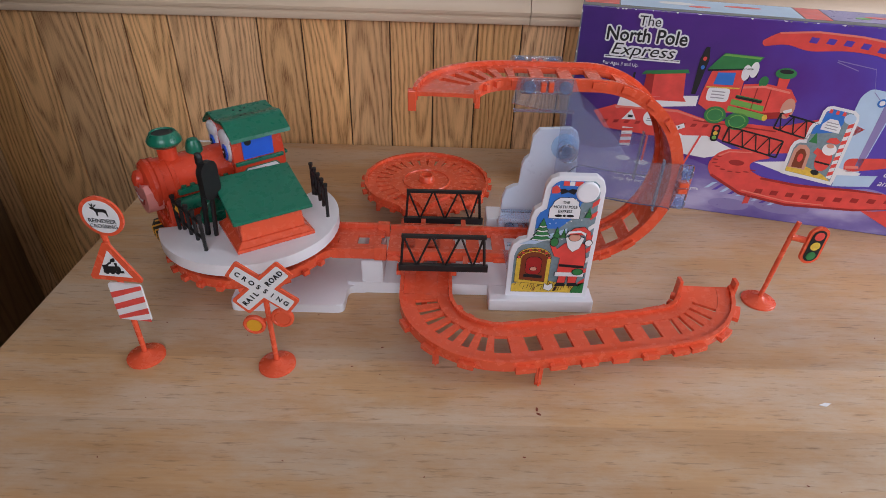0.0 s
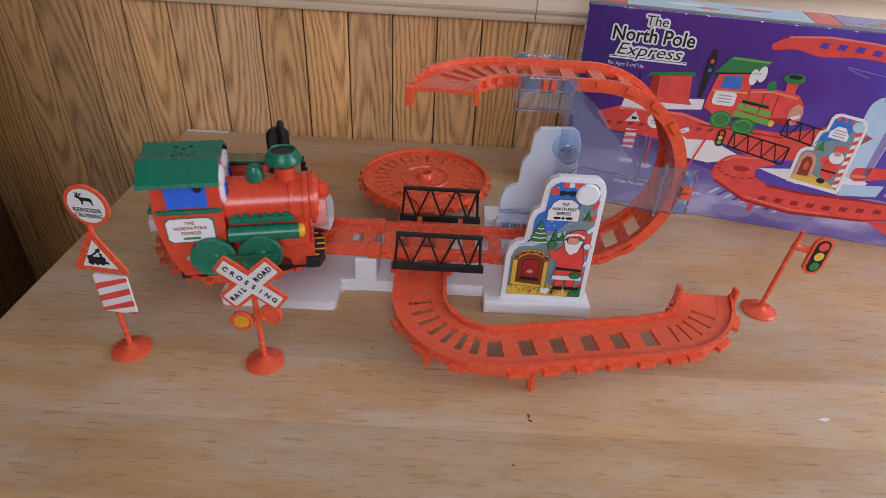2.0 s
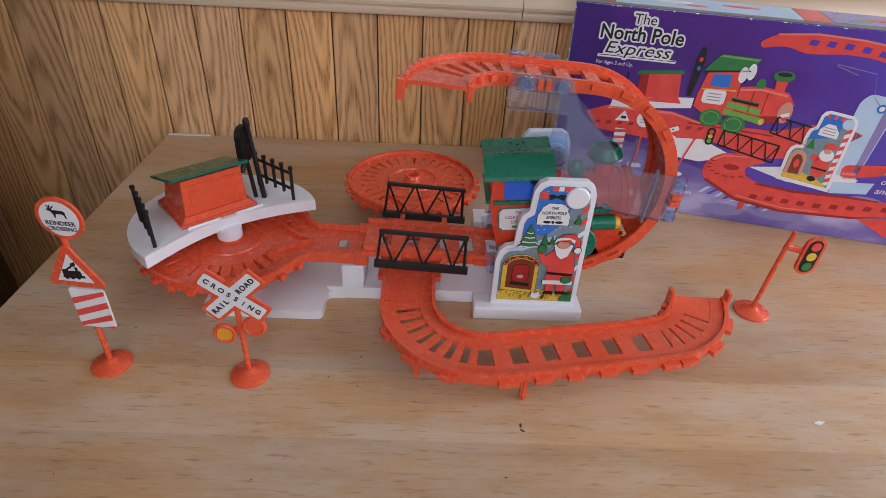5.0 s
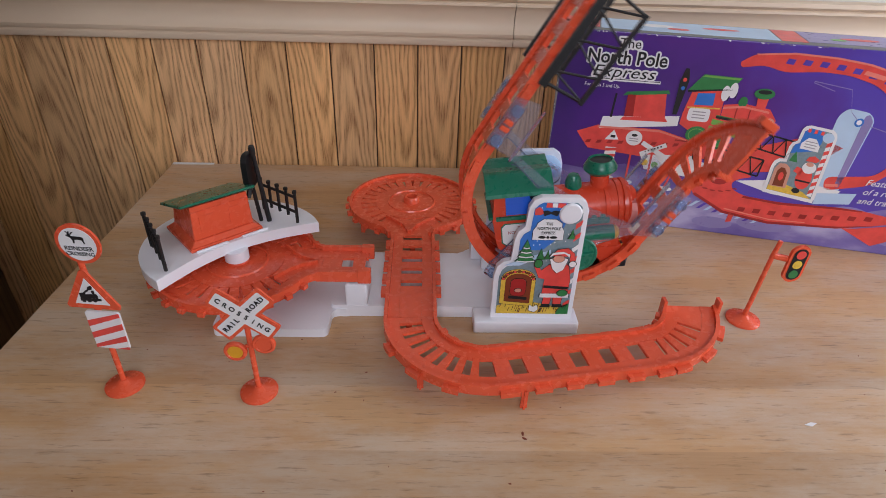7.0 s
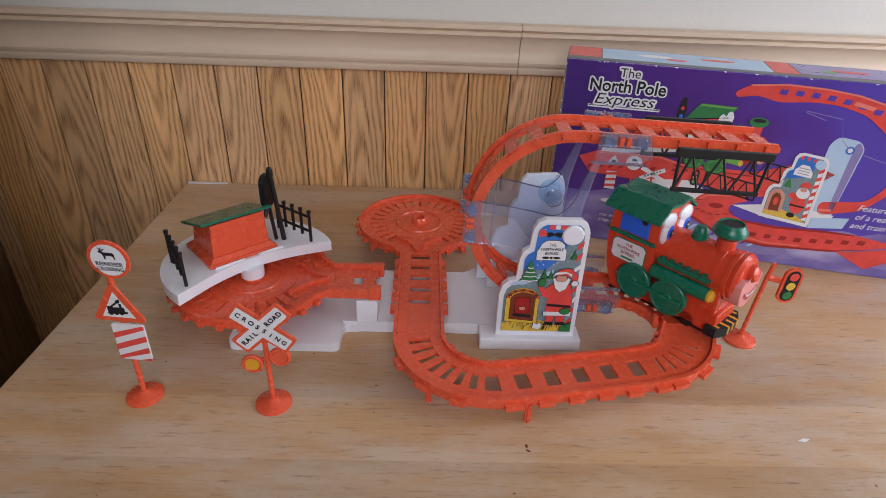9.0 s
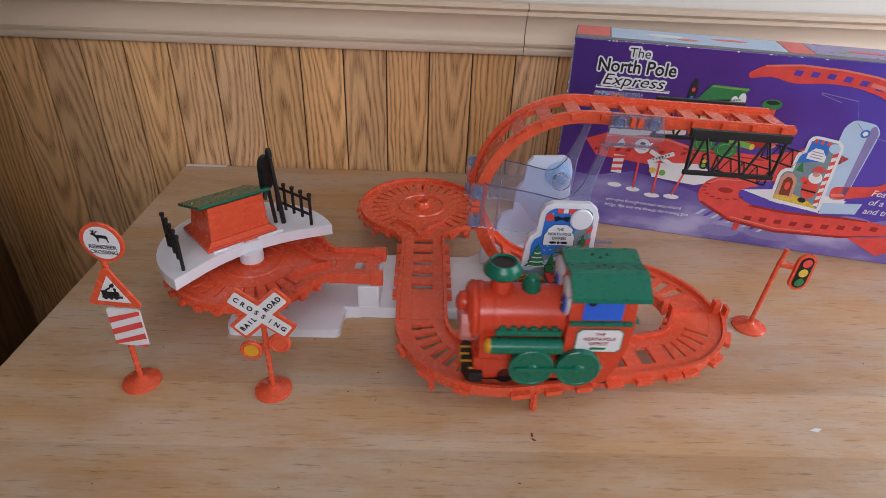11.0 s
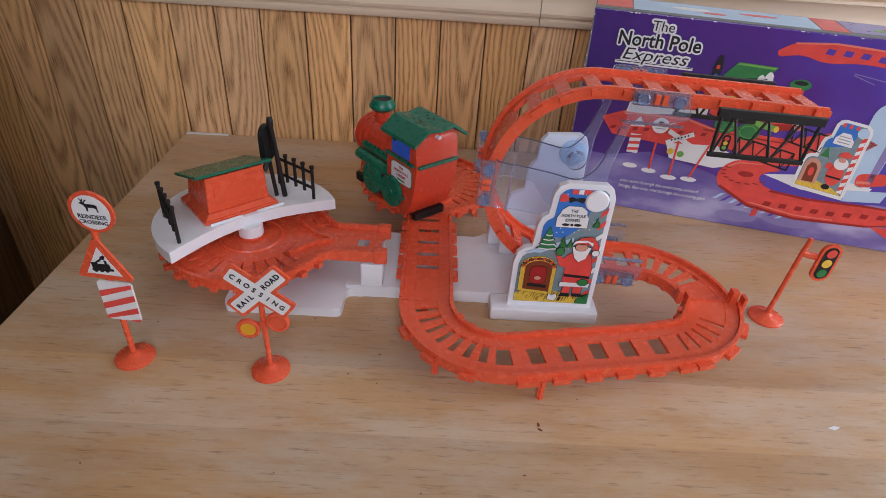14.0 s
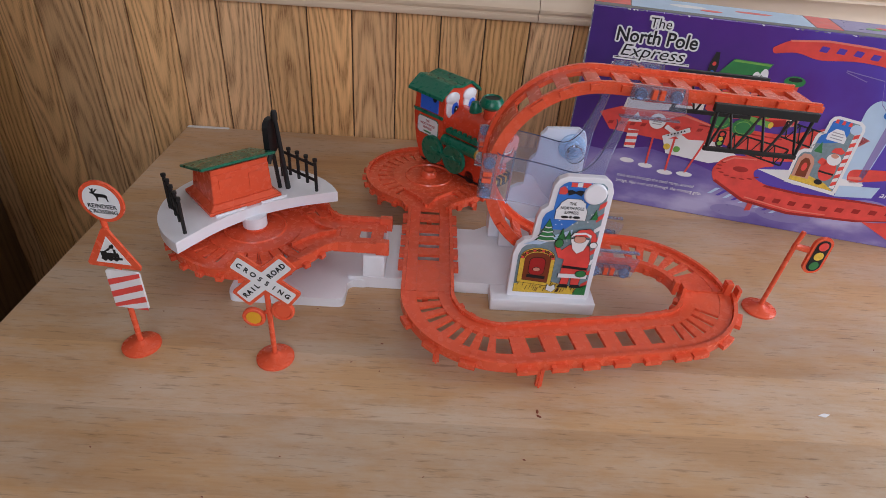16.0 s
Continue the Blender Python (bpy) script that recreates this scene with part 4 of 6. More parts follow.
    flat("print_white_shape", [(0.143, 0.031), (0.150, 0.028), (0.154, 0.033), (0.152, 0.039), (0.1475, 0.036), (0.1435, 0.039)], PWHITE, 6)
    part("axle_cap", lathe([(0.0125, 0), (0.0125, 0.003), (0.0112, 0.0045), (0, 0.0048)], 32, pose(0.1755, face + 0.001, 0.1625, 90, 0, 0)), WHITE, t, "round white axle cap", smooth=True)


build_loop()
build_turntables()
RAMP = build_ramp()
build_base()
build_sign()


# ---- the train ----
def build_train():
    t = thing("toy_train", pose(-0.03, 0.66, HIGH), "red and green plastic toy steam engine with cartoon eyes", "toy train")
    half = 0.0345
    # chassis
    part("chassis", boxed(-0.058, 0.074, -0.024, 0.024, 0.006, 0.034, bevel=0.003), TRAIN_RED, t)
    part("underside", boxed(-0.066, 0.066, -0.020, 0.020, 0.001, 0.0058), BLACK, t)
    # cab: narrow at the foot, flared to the waist
    cab = thing_part("cab", t)
    side = [(-0.060, 0.012), (-0.014, 0.012), (-0.012, 0.066), (-0.012, 0.124), (-0.073, 0.124), (-0.077, 0.086), (-0.075, 0.062), (-0.070, 0.036)]
    bm = prism([(x, z) for x, z in side], -half, half, m=Matrix(((1, 0, 0, 0), (0, 0, -1, 0), (0, 1, 0, 0), (0, 0, 0, 1))))
    bmesh.ops.bevel(bm, geom=[e for e in bm.edges if e.calc_length() > 0.06 or abs(e.verts[0].co.y - e.verts[1].co.y) > 0.01], offset=0.003, segments=2, profile=0.6, affect="EDGES")
    part("cab_body", bm, TRAIN_RED, cab, smooth=True)
    for s in (-1, 1):
        y = s * (half + 0.0012)
        part("window", boxed(-0.062, -0.024, min(y, s * half) - 0.0004, max(y, s * half) + 0.0002, 0.0935, 0.1215), BLUE, cab, "bright blue window")
        part("window_knob", rod(bmesh.new(), (-0.0310, s * half, 0.1145), (-0.0310, s * (half + 0.0022), 0.1145), 0.0042, 16), BLACK, cab)
        part("sill", boxed(-0.0735, -0.0125, min(s * half, s * (half + 0.004)), max(s * half, s * (half + 0.004)), 0.0875, 0.092, bevel=0.001), GREEN, cab)
        plaque = [(-0.067, 0.058), (-0.063, 0.0545), (-0.027, 0.0545), (-0.023, 0.058), (-0.023, 0.077), (-0.027, 0.081), (-0.063, 0.081), (-0.067, 0.077)]
        m = pose(0, s * (half + 0.0002), 0, 90, 0, 0) if s < 0 else pose(-0.090, s * (half + 0.0002), 0, 90, 0, 180)
        part("plaque_rim", prism([((x + 0.045) * 1.06 - 0.045, (z - 0.068) * 1.09 + 0.068) for x, z in plaque], 0, 0.0004, m=m), GREEN, cab)
        part("plaque", prism(plaque, 0, 0.0008, m=m), PWHITE, cab, "white printed plaque")
        for txt, z in (("THE", 0.0760), ("NORTH POLE", 0.0702), ("EXPRESS", 0.0644)):
            lettering("lettering", txt, 0.0054, m @ pose(-0.045, z, 0.0011), PDRED, cab, squeeze=0.95)
        part("print_bar", prism([(-0.053, 0.0572), (-0.037, 0.0572), (-0.037, 0.0597), (-0.053, 0.0597)], 0.0009, 0.0012, m=m), PGREEN, cab)
    part("rear_bar", boxed(-0.0815, -0.0762, -0.0325, 0.0325, 0.0865, 0.0905, bevel=0.001), GREEN, cab)
    part("rear_pin", rod(bmesh.new(), (-0.0725, 0, 0.1235), (-0.0795, 0, 0.1235), 0.0025, 12), WHITE, cab)
    # black block stands for the shadow under the rear of the cab
    part("rear_shadow_block", boxed(-0.0665, -0.0585, -0.025, 0.025, 0.0015, 0.0118), BLACK, cab)
    # roof: four slopes like a bent sheet, waved along its front edge
    top = [(-0.0440, 0.1195), (-0.0428, 0.1235), (-0.0225, 0.1385), (-0.018, 0.1392), (0.0, 0.1358), (0.018, 0.1392), (0.0225, 0.1385), (0.0428, 0.1235), (0.0440, 0.1195)]
    prof = top + [(0.0415, 0.1195), (0.0400, 0.1220), (0.0205, 0.1355), (0.0, 0.1325), (-0.0205, 0.1355), (-0.0400, 0.1220), (-0.0415, 0.1195)]
    bm = prism(prof, -0.0835, -0.0095, m=Matrix(((0, 0, 1, 0), (1, 0, 0, 0), (0, 1, 0, 0), (0, 0, 0, 1))))
    roof = part("roof", bm, GREEN, cab, smooth=False)
    part("roof_core", prism([(-0.033, 0.1235), (0.033, 0.1235), (0.0205, 0.1350), (0.0, 0.1322), (-0.0205, 0.1350)], -0.0725, -0.0125, m=Matrix(((0, 0, 1, 0), (1, 0, 0, 0), (0, 1, 0, 0), (0, 0, 0, 1)))), TRAIN_RED, cab)
    # solid black plugs stand for the dark inside the roof's vent holes
    for x, y in ((-0.052, -0.011), (-0.045, -0.007), (-0.038, -0.011), (-0.052, 0.011), (-0.045, 0.007), (-0.038, 0.011)):
        z = 0.1358 + abs(y) * 0.189
        part("vent_shadow_plug", rod(bmesh.new(), (x, y, z - 0.002), (x, y, z + 0.0006), 0.0015, 8), BLACK, cab)
    # eyes on the cab's front, with heavy white lids
    for s in (-1, 1):
        ey = s * 0.0185
        eye = part("eye", lathe([(0.0, -0.004), (0.0135, -0.003), (0.0145, 0.0), (0.0138, 0.0018), (0.0105, 0.0030), (0.0, 0.0036)], 24, pose(-0.0115, ey, 0.1070, 0, 90, 0) @ Matrix.Diagonal((1.36, 0.90, 1, 1))), WHITE, t, "white cartoon eye with blue iris", smooth=True)
        part("iris", lathe([(0.0080, 0.0), (0.0080, 0.0014), (0.0066, 0.0019), (0, 0.0020)], 20, pose(-0.0088, ey + 0.0030, 0.1030, 0, 88, 0) @ Matrix.Diagonal((1.36, 0.86, 1, 1))), BLUE, eye, smooth=True)
        part("pupil", lathe([(0.0046, 0.0), (0.0046, 0.0006), (0, 0.0008)], 16, pose(-0.0066, ey + 0.0034, 0.1018, 0, 88, 0) @ Matrix.Diagonal((1.4, 0.8, 1, 1))), BLACK, eye, smooth=True)
        part("glint", lathe([(0.0013, 0.0), (0.0013, 0.0003), (0, 0.0004)], 10, pose(-0.0057, ey + 0.0034, 0.1035, 0, 88, 0)), WHITE, eye)
        part("eyelid", lathe([(0.0152, -0.002), (0.0152, 0.0016), (0.0128, 0.0032), (0.005, 0.0043), (0, 0.0045)], 24, pose(-0.0115, ey, 0.1190, 0, 86, 0) @ Matrix.Diagonal((0.62, 0.93, 1, 1))), WHITE, eye, smooth=True)
    # boiler along +x
    b = pose(0, 0, 0.078, 0, 90, 0)
    part("boiler", lathe([(0.027, -0.012), (0.027, 0.052), (0.0282, 0.0525), (0.0282, 0.057), (0.0275, 0.0575), (0.0275, 0.066), (0.029, 0.0665), (0.029, 0.0715), (0.027, 0.074), (0, 0.075)], 40, b), TRAIN_RED, t, smooth=True)
    part("boiler_cradle", boxed(-0.011, 0.070, -0.0255, 0.0255, 0.032, 0.074, bevel=0.003), TRAIN_RED, t)
    part("chimney", lathe([(0.0125, 0.094), (0.0105, 0.101), (0.0105, 0.118), (0.012, 0.119)], 28, pose(0.050, 0, 0)), TRAIN_RED, t, smooth=True)
    top = part("chimney_top", lathe([(0.010, 0.1180), (0.0145, 0.1195), (0.0188, 0.1240), (0.0190, 0.1268), (0.0160, 0.1320), (0.0138, 0.1355), (0.0126, 0.1358), (0.0120, 0.1335), (0.0, 0.133)], 28, pose(0.050, 0, 0)), GREEN, t, "green flared chimney top", smooth=True)
    # flat black disc set in the mouth of the chimney
    part("chimney_mouth_disc", lathe([(0.0118, 0.1333), (0.0118, 0.1338), (0.0, 0.1340)], 20, pose(0.050, 0, 0)), BLACK, top)
    part("steam_dome", lathe([(0.0095, 0.100), (0.0095, 0.108), (0.0085, 0.114), (0.006, 0.119), (0.0, 0.1215)], 24, pose(0.020, 0, 0)), GREEN, t, smooth=True)
    for s in (-1, 1):
        part("screw", lathe([(0.0032, 0), (0.0032, 0.0015), (0, 0.002)], 14, pose(0.041, s * 0.0155, 0.0975, -s * 35, 0, 0)), STEEL, t, smooth=True)
        part("screw", lathe([(0.003, 0), (0.003, 0.0015), (0, 0.002)], 14, pose(-0.052, s * half, 0.034, -s * 90, 0, 0)), STEEL, t, smooth=True)
        # side tanks and cylinders
        y = s * 0.0325
        part("side_pipe", rod(bmesh.new(), (-0.010, y, 0.0580), (0.060, y, 0.0580), 0.0085, 20), GREEN, t, smooth=True)
        part("pipe_cap", lathe([(0.0078, 0), (0.0078, 0.003), (0.005, 0.006), (0, 0.0065)], 18, pose(0.060, y, 0.0580, 0, 90, 0)), YELLOW, t, smooth=True)
        rack = part("side_rack", boxed(-0.009, 0.056, min(s * 0.0235, s * 0.032), max(s * 0.0235, s * 0.032), 0.0690, 0.0755, bevel=0.0015), GREEN, t)
        for k in range(6):
            part("rack_tooth", boxed(-0.004 + k * 0.010, 0.001 + k * 0.010, min(s * 0.0235, s * 0.031), max(s * 0.0235, s * 0.031), 0.0757, 0.0790), GREEN, rack)
        for name, x, z in (("rear_wheel", -0.028, 0.036), ("front_wheel", 0.0185, 0.036)):
            w = part(name, lathe([(0.0, 0), (0.0225, 0.0), (0.0225, 0.0048), (0.0215, 0.0056), (0.0195, 0.0056), (0.0190, 0.0052), (0.006, 0.0054), (0.005, 0.0066), (0, 0.0068)], 36, pose(x, s * (half + 0.0018), z, -s * 90, 0, 0)), GREEN, t, "green wheel disc", smooth=True)
        part("connecting_rod", boxed(-0.028, 0.036, min(s * (half + 0.0072), s * (half + 0.0098)), max(s * (half + 0.0072), s * (half + 0.0098)), 0.0335, 0.0385, bevel=0.001), GREEN, t)
        for x in (-0.045, 0.040):
            part("running_wheel", lathe([(0.0105, 0), (0.0105, 0.006), (0.009, 0.0065), (0, 0.0065)], 20, pose(x, s * 0.0175, 0.0108, -s * 90, 0, 0)), BLACK, t, smooth=True)
    # face: nose and smiling mouth plate
    part("front_ring", lathe([(0.0290, 0.0), (0.0295, 0.004), (0.026, 0.0085), (0.014, 0.0115), (0, 0.012)], 36, pose(0.0735, 0, 0.078, 0, 90, 0)), TRAIN_RED, t, smooth=True)
    part("nose", lathe([(0.0105, 0), (0.0112, 0.006), (0.0085, 0.0115), (0.004, 0.0135), (0, 0.0138)], 24, pose(0.080, 0, 0.086, 0, 74, 0)), TRAIN_RED, t, smooth=True)
    jaw = [(0.0, 0.090), (0.010, 0.0835), (0.020, 0.086), (0.0265, 0.079), (0.0255, 0.066), (0.019, 0.053), (0.009, 0.047), (0.0, 0.0455)]
    out = jaw + [(-a, b_) for a, b_ in jaw[-2:0:-1]]
    bm = prism(out, 0.072, 0.0895, m=Matrix(((0, 0, 1, 0), (1, 0, 0, 0), (0, 1, 0, 0), (0, 0, 0, 1))), bevel=0.003)
    part("mouth_plate", bm, PINK, t, "pink smiling mouth plate", smooth=True)
    smile = [(-0.0165, 0.069), (-0.008, 0.0645), (0.0, 0.063), (0.008, 0.0645), (0.0165, 0.069), (0.012, 0.0605), (0.005, 0.0565), (-0.005, 0.0565), (-0.012, 0.0605)]
    mouth = part("mouth", prism(smile, 0.0897, 0.0903, m=Matrix(((0, 0, 1, 0), (1, 0, 0, 0), (0, 1, 0, 0), (0, 0, 0, 1)))), PDRED, t)
    teeth = [(-0.0125, 0.0668), (-0.006, 0.0642), (0.0, 0.063), (0.006, 0.0642), (0.0125, 0.0668), (0.007, 0.0615), (-0.007, 0.0615)]
    part("teeth", prism(teeth, 0.0904, 0.0908, m=Matrix(((0, 0, 1, 0), (1, 0, 0, 0), (0, 1, 0, 0), (0, 0, 0, 1)))), PWHITE, mouth)
    # cowcatcher
    guard = part("cowcatcher", prism([(0.064, -0.029), (0.078, -0.029), (0.085, -0.014), (0.085, 0.014), (0.078, 0.029), (0.064, 0.029)], 0.006, 0.018, bevel=0.001), INK, t)
    for k in range(-2, 3):
        part("guard_stripe", boxed(0.076 - abs(k) * 0.002, 0.0856 - max(0, abs(k) - 1) * 0.0072, k * 0.0110 - 0.0015, k * 0.0110 + 0.0015, 0.0085, 0.0184), YELLOW, guard)
    return t


# ---- the station platform on the raised turntable ----
def build_platform():
    """Built about the pivot; its broad side lies along +y."""
    t = thing("station_platform", pose(*LEFT_C, HIGH), "white crescent platform with a small red station and black fences", "toy platform")
    part("pivot", lathe([(0.0145, 0.004), (0.0145, 0.018)], 28), WHITE, t, smooth=True)
    out = [(0.105 * math.cos(radians(a)), 0.105 * math.sin(radians(a))) for a in range(-15, 196, 6)]
    bite = [(-0.079, -0.019), (-0.060, -0.0125), (-0.040, -0.0075), (-0.02, -0.0045), (0.0, -0.0035), (0.02, -0.0045), (0.040, -0.0075), (0.060, -0.0125), (0.079, -0.019)]
    part("deck", prism(out + bite, 0.016, 0.030, bevel=0.0015), WHITE, t)
    st = thing_part("station", t, "red station house with a sloping green roof")
    part("plinth", boxed(-0.051, 0.039, 0.001, 0.076, 0.0301, 0.0345, bevel=0.001), RED, st)
    for x0, x1 in ((-0.046, -0.008), (0.010, 0.044)):
        part("deck_lip", boxed(x0, x1, -0.0030, -0.0012, 0.0301, 0.0330, bevel=0.0004), WHITE, t)

    def frustum(lo, hi, z0, zs):
        bm = bmesh.new()
        vs = [bm.verts.new((x, y, z0)) for x, y in lo] + [bm.verts.new((x, y, z)) for (x, y), z in zip(hi, zs)]
        bm.faces.new(vs[3::-1]); bm.faces.new(vs[4:])
        for i in range(4):
            bm.faces.new((vs[i], vs[(i + 1) % 4], vs[4 + (i + 1) % 4], vs[4 + i]))
        bmesh.ops.bevel(bm, geom=list(bm.edges), offset=0.0008, segments=1, affect="EDGES")
        return bm
    part("skirt", frustum([(-0.0502, 0.0018), (0.0382, 0.0018), (0.0382, 0.0752), (-0.0502, 0.0752)], [(-0.0432, 0.0070), (0.0312, 0.0070), (0.0312, 0.0690), (-0.0432, 0.0690)], 0.0346, [0.0405] * 4), RED, st)
    part("house_wall", frustum([(-0.0428, 0.0074), (0.0308, 0.0074), (0.0308, 0.0686), (-0.0428, 0.0686)], [(-0.0405, 0.0080), (0.0285, 0.0080), (0.0285, 0.0650), (-0.0405, 0.0650)], 0.0406, [0.0838, 0.0838, 0.066, 0.066]), RED, st)
    for x in (-0.033, 0.003):   # shallow framed panels on the front
        part("wall_panel", boxed(x, x + 0.0175, 0.0072, 0.0082, 0.050, 0.070, bevel=0.0003), RED, st)
    part("wall_band", boxed(-0.0405, 0.0285, 0.0070, 0.0082, 0.0755, 0.0770, bevel=0.0003), RED, st)
    roof = [(-0.052, 0.002), (0.0375, 0.002), (0.0375, 0.075), (-0.052, 0.075)]
    bm = bmesh.new()
    vs = [bm.verts.new((x, y, 0.0885 - 0.325 * y + dz)) for dz in (0, 0.0035) for x, y in roof]
    bm.faces.new(vs[3::-1]); bm.faces.new(vs[4:])
    for i in range(4):
        bm.faces.new((vs[i], vs[(i + 1) % 4], vs[4 + (i + 1) % 4], vs[4 + i]))
    bmesh.ops.bevel(bm, geom=list(bm.edges), offset=0.0008, segments=1, affect="EDGES")
    part("roof", bm, GREEN, st, "sloping green roof")

    def fence(x0, y0, x1, y1, n, h0):
        f = thing_part("fence", t, "black plastic picket fence")
        a, b = Vector((x0, y0, 0)), Vector((x1, y1, 0))
        for k in range(n):
            p = a.lerp(b, k / (n - 1))
            base = 0.0302 if k in (0, n - 1) else 0.037
            part("picket", lathe([(0.0021, base), (0.0021, 0.030 + h0 - 0.005), (0.0029, 0.030 + h0 - 0.004), (0.0029, 0.030 + h0 - 0.001), (0.0, 0.030 + h0)], 8, pose(p.x, p.y, 0)), BLACK, f)
        for h in (0.015, 0.036):
            part("fence_rail", rod(bmesh.new(), (x0, y0, 0.030 + h), (x1, y1, 0.030 + h), 0.0019, 8), BLACK, f)
        return f
    fence(0.0805, -0.0115, 0.0660, 0.0490, 5, 0.046)
    fence(-0.086, -0.014, -0.079, 0.048, 5, 0.046)
    sg = thing_part("signal", t, "black plastic signal post")
    foot, top = Vector((0.0555, 0.0155, 0.0302)), Vector((0.0490, 0.0215, 0.129))
    part("post", rod(bmesh.new(), foot, top, 0.0032, 10, 0.0026), BLACK, sg)
    part("top_knob", lathe([(0.0040, -0.008), (0.0040, -0.001), (0.003, 0.003), (0, 0.003)], 12, pose(*top)), BLACK, sg)
    part("stay", rod(bmesh.new(), (0.0480, 0.0225, 0.0302), (0.0440, 0.0265, 0.090), 0.0026, 8), BLACK, sg)
    part("lamp_board", prism(rounded(0.026, 0.044, 0.0110, 6), -0.0035, 0.0035, m=pose(0.0440, 0.0255, 0.101, 90, 0, 38)), BLACK, sg)
    part("arm", rod(bmesh.new(), (0.0410, 0.0205, 0.084), (0.0330, 0.0155, 0.070), 0.0030, 8), BLACK, sg)
    return t


# ---- road signs ----
def pole_sign(x, y, label, height, lean=0.0, turn=0.0, round_base=0.0195):
    t = thing("toy_road_sign", pose(x, y, 0), label, "toy sign", "toy road signs")
    part("foot", lathe([(round_base, 0), (round_base, 0.0025), (round_base - 0.002, 0.004), (0.008, 0.0055), (0.004, 0.009), (0, 0.009)], 36), RED, t, smooth=True)
    part("post", rod(bmesh.new(), (0, 0, 0.005), (height * math.sin(radians(lean)), 0, height), 0.0028, 12), RED, t, smooth=True)
    return t


def build_signs():
    t = pole_sign(-0.2985, 0.508, "stacked red and white toy warning signs on an orange post", 0.17)
    W = lambda x, z, lift=0.0: upright(x, -0.0045 - lift, z, -6)
    for name, pts, mat, x, z, lift in (
            ("round_sign", ellipse(0, 0, 0.0205, 0.0205, 40), RED, 0.008, 0.1805, 0), ("round_face", ellipse(0, 0, 0.0170, 0.0170, 40), PWHITE, 0.008, 0.1805, 0.0026),
            ("triangle_sign", [(0, 0.025), (-0.003, 0.024), (-0.026, -0.0155), (-0.025, -0.019), (0.025, -0.019), (0.026, -0.0155), (0.003, 0.024)], RED, 0.003, 0.128, 0.001),
            ("triangle_face", [(0, 0.0165), (-0.017, -0.0135), (0.017, -0.0135)], PWHITE, 0.003, 0.128, 0.0036),
            ("striped_board", rounded(0.034, 0.046, 0.003), PWHITE, 0.007, 0.081, 0)):
        part(name, prism(pts, 0, 0.0024 if "face" not in name else 0.0004, m=W(x, z, lift)), mat, t)
    for k in range(3):
        z = -0.0205 + k * 0.0150
        pts = [(-0.017, max(-0.0226, z - 0.0050)), (0.017, z + 0.0085), (0.017, min(0.0226, z + 0.0155)), (-0.017, z + 0.0020)]
        part("red_stripe", prism(pts, 0, 0.0004, m=W(0.007, 0.081, 0.0026)), PRED, t)
    part("red_stripe", prism([(0.004, -0.0228), (0.0168, -0.0228), (0.0168, -0.0195)], 0, 0.0004, m=W(0.007, 0.081, 0.0026)), PRED, t)
    m = W(0.008, 0.1805, 0.0032)
    deer = [(-0.0095, 0.0065), (-0.0090, 0.0080), (-0.0060, 0.0090), (-0.0045, 0.0065), (0.0050, 0.0062), (0.0068, 0.0045), (0.0066, 0.0005), (0.0072, -0.0035), (0.0060, -0.0035), (0.0052, 0.0008),
            (0.0030, 0.0020), (-0.0022, 0.0018), (-0.0030, -0.0035), (-0.0042, -0.0035), (-0.0044, 0.0012), (-0.0060, 0.0045)]
    part("deer_print", prism(deer, 0, 0.0003, m=m @ pose(0.001, 0.0040, 0) @ Matrix.Diagonal((0.95, 0.74, 1, 1))), INK, t)
    for pts in ([(-0.0070, 0.0085), (-0.0090, 0.0130), (-0.0080, 0.0128), (-0.0070, 0.0105), (-0.0058, 0.0132), (-0.0050, 0.0130), (-0.0058, 0.0088)], [(-0.0056, 0.0085), (-0.0035, 0.0118), (-0.0012, 0.0122), (-0.0028, 0.0104), (-0.0044, 0.0080)]):
        part("antler_print", prism(pts, 0, 0.0003, m=m @ pose(0.001, 0.0040, 0) @ Matrix.Diagonal((0.95, 0.74, 1, 1))), INK, t)
    lettering("lettering", "REINDEER", 0.0060, m @ pose(0, -0.0042, 0.0001), INK, t)
    lettering("lettering", "CROSSING", 0.0056, m @ pose(0, -0.0098, 0.0001), INK, t)
    m = W(0.003, 0.128, 0.0042)
    for pts in ([(-0.0105, -0.0095), (0.0105, -0.0085), (0.0105, -0.0060), (-0.0100, -0.0070)], [(-0.0095, -0.0068), (-0.0098, -0.0005), (-0.0035, 0.0002), (-0.0036, -0.0016), (0.0070, -0.0008), (0.0080, -0.0030), (0.0078, -0.0058)],
                [(0.0035, -0.0008), (0.0030, 0.0030), (0.0058, 0.0032), (0.0055, -0.0008)], [(-0.0005, 0.0035), (0.0008, 0.0070), (0.0045, 0.0090), (0.0052, 0.0068), (0.0040, 0.0040)], [(-0.0055, 0.0004), (-0.0015, 0.0035), (0.0010, 0.0042), (0.0, 0.0020), (-0.0030, 0.0002)]):
        part("engine_print", prism(pts, 0, 0.0003, m=m), INK, t)
    for k, x in enumerate((-0.0070, -0.0015, 0.0040)):
        part("engine_print", prism(ellipse(x, -0.0088 + 0.0003 * k, 0.0022, 0.0022, 12), 0.0001, 0.0004, m=m), INK, t)

    t = pole_sign(-0.155, 0.500, "railroad crossing toy sign on an orange post", 0.105)
    c = upright(0.001, -0.004, 0.1085, -4) @ Matrix.Diagonal((0.94, 0.94, 1, 1))
    arms = []
    for i, (ang, txt) in enumerate(((-36, "CROSSING"), (45, "RAIL   ROAD"))):
        m = c @ pose(0, 0, 0, 0, 0, ang)
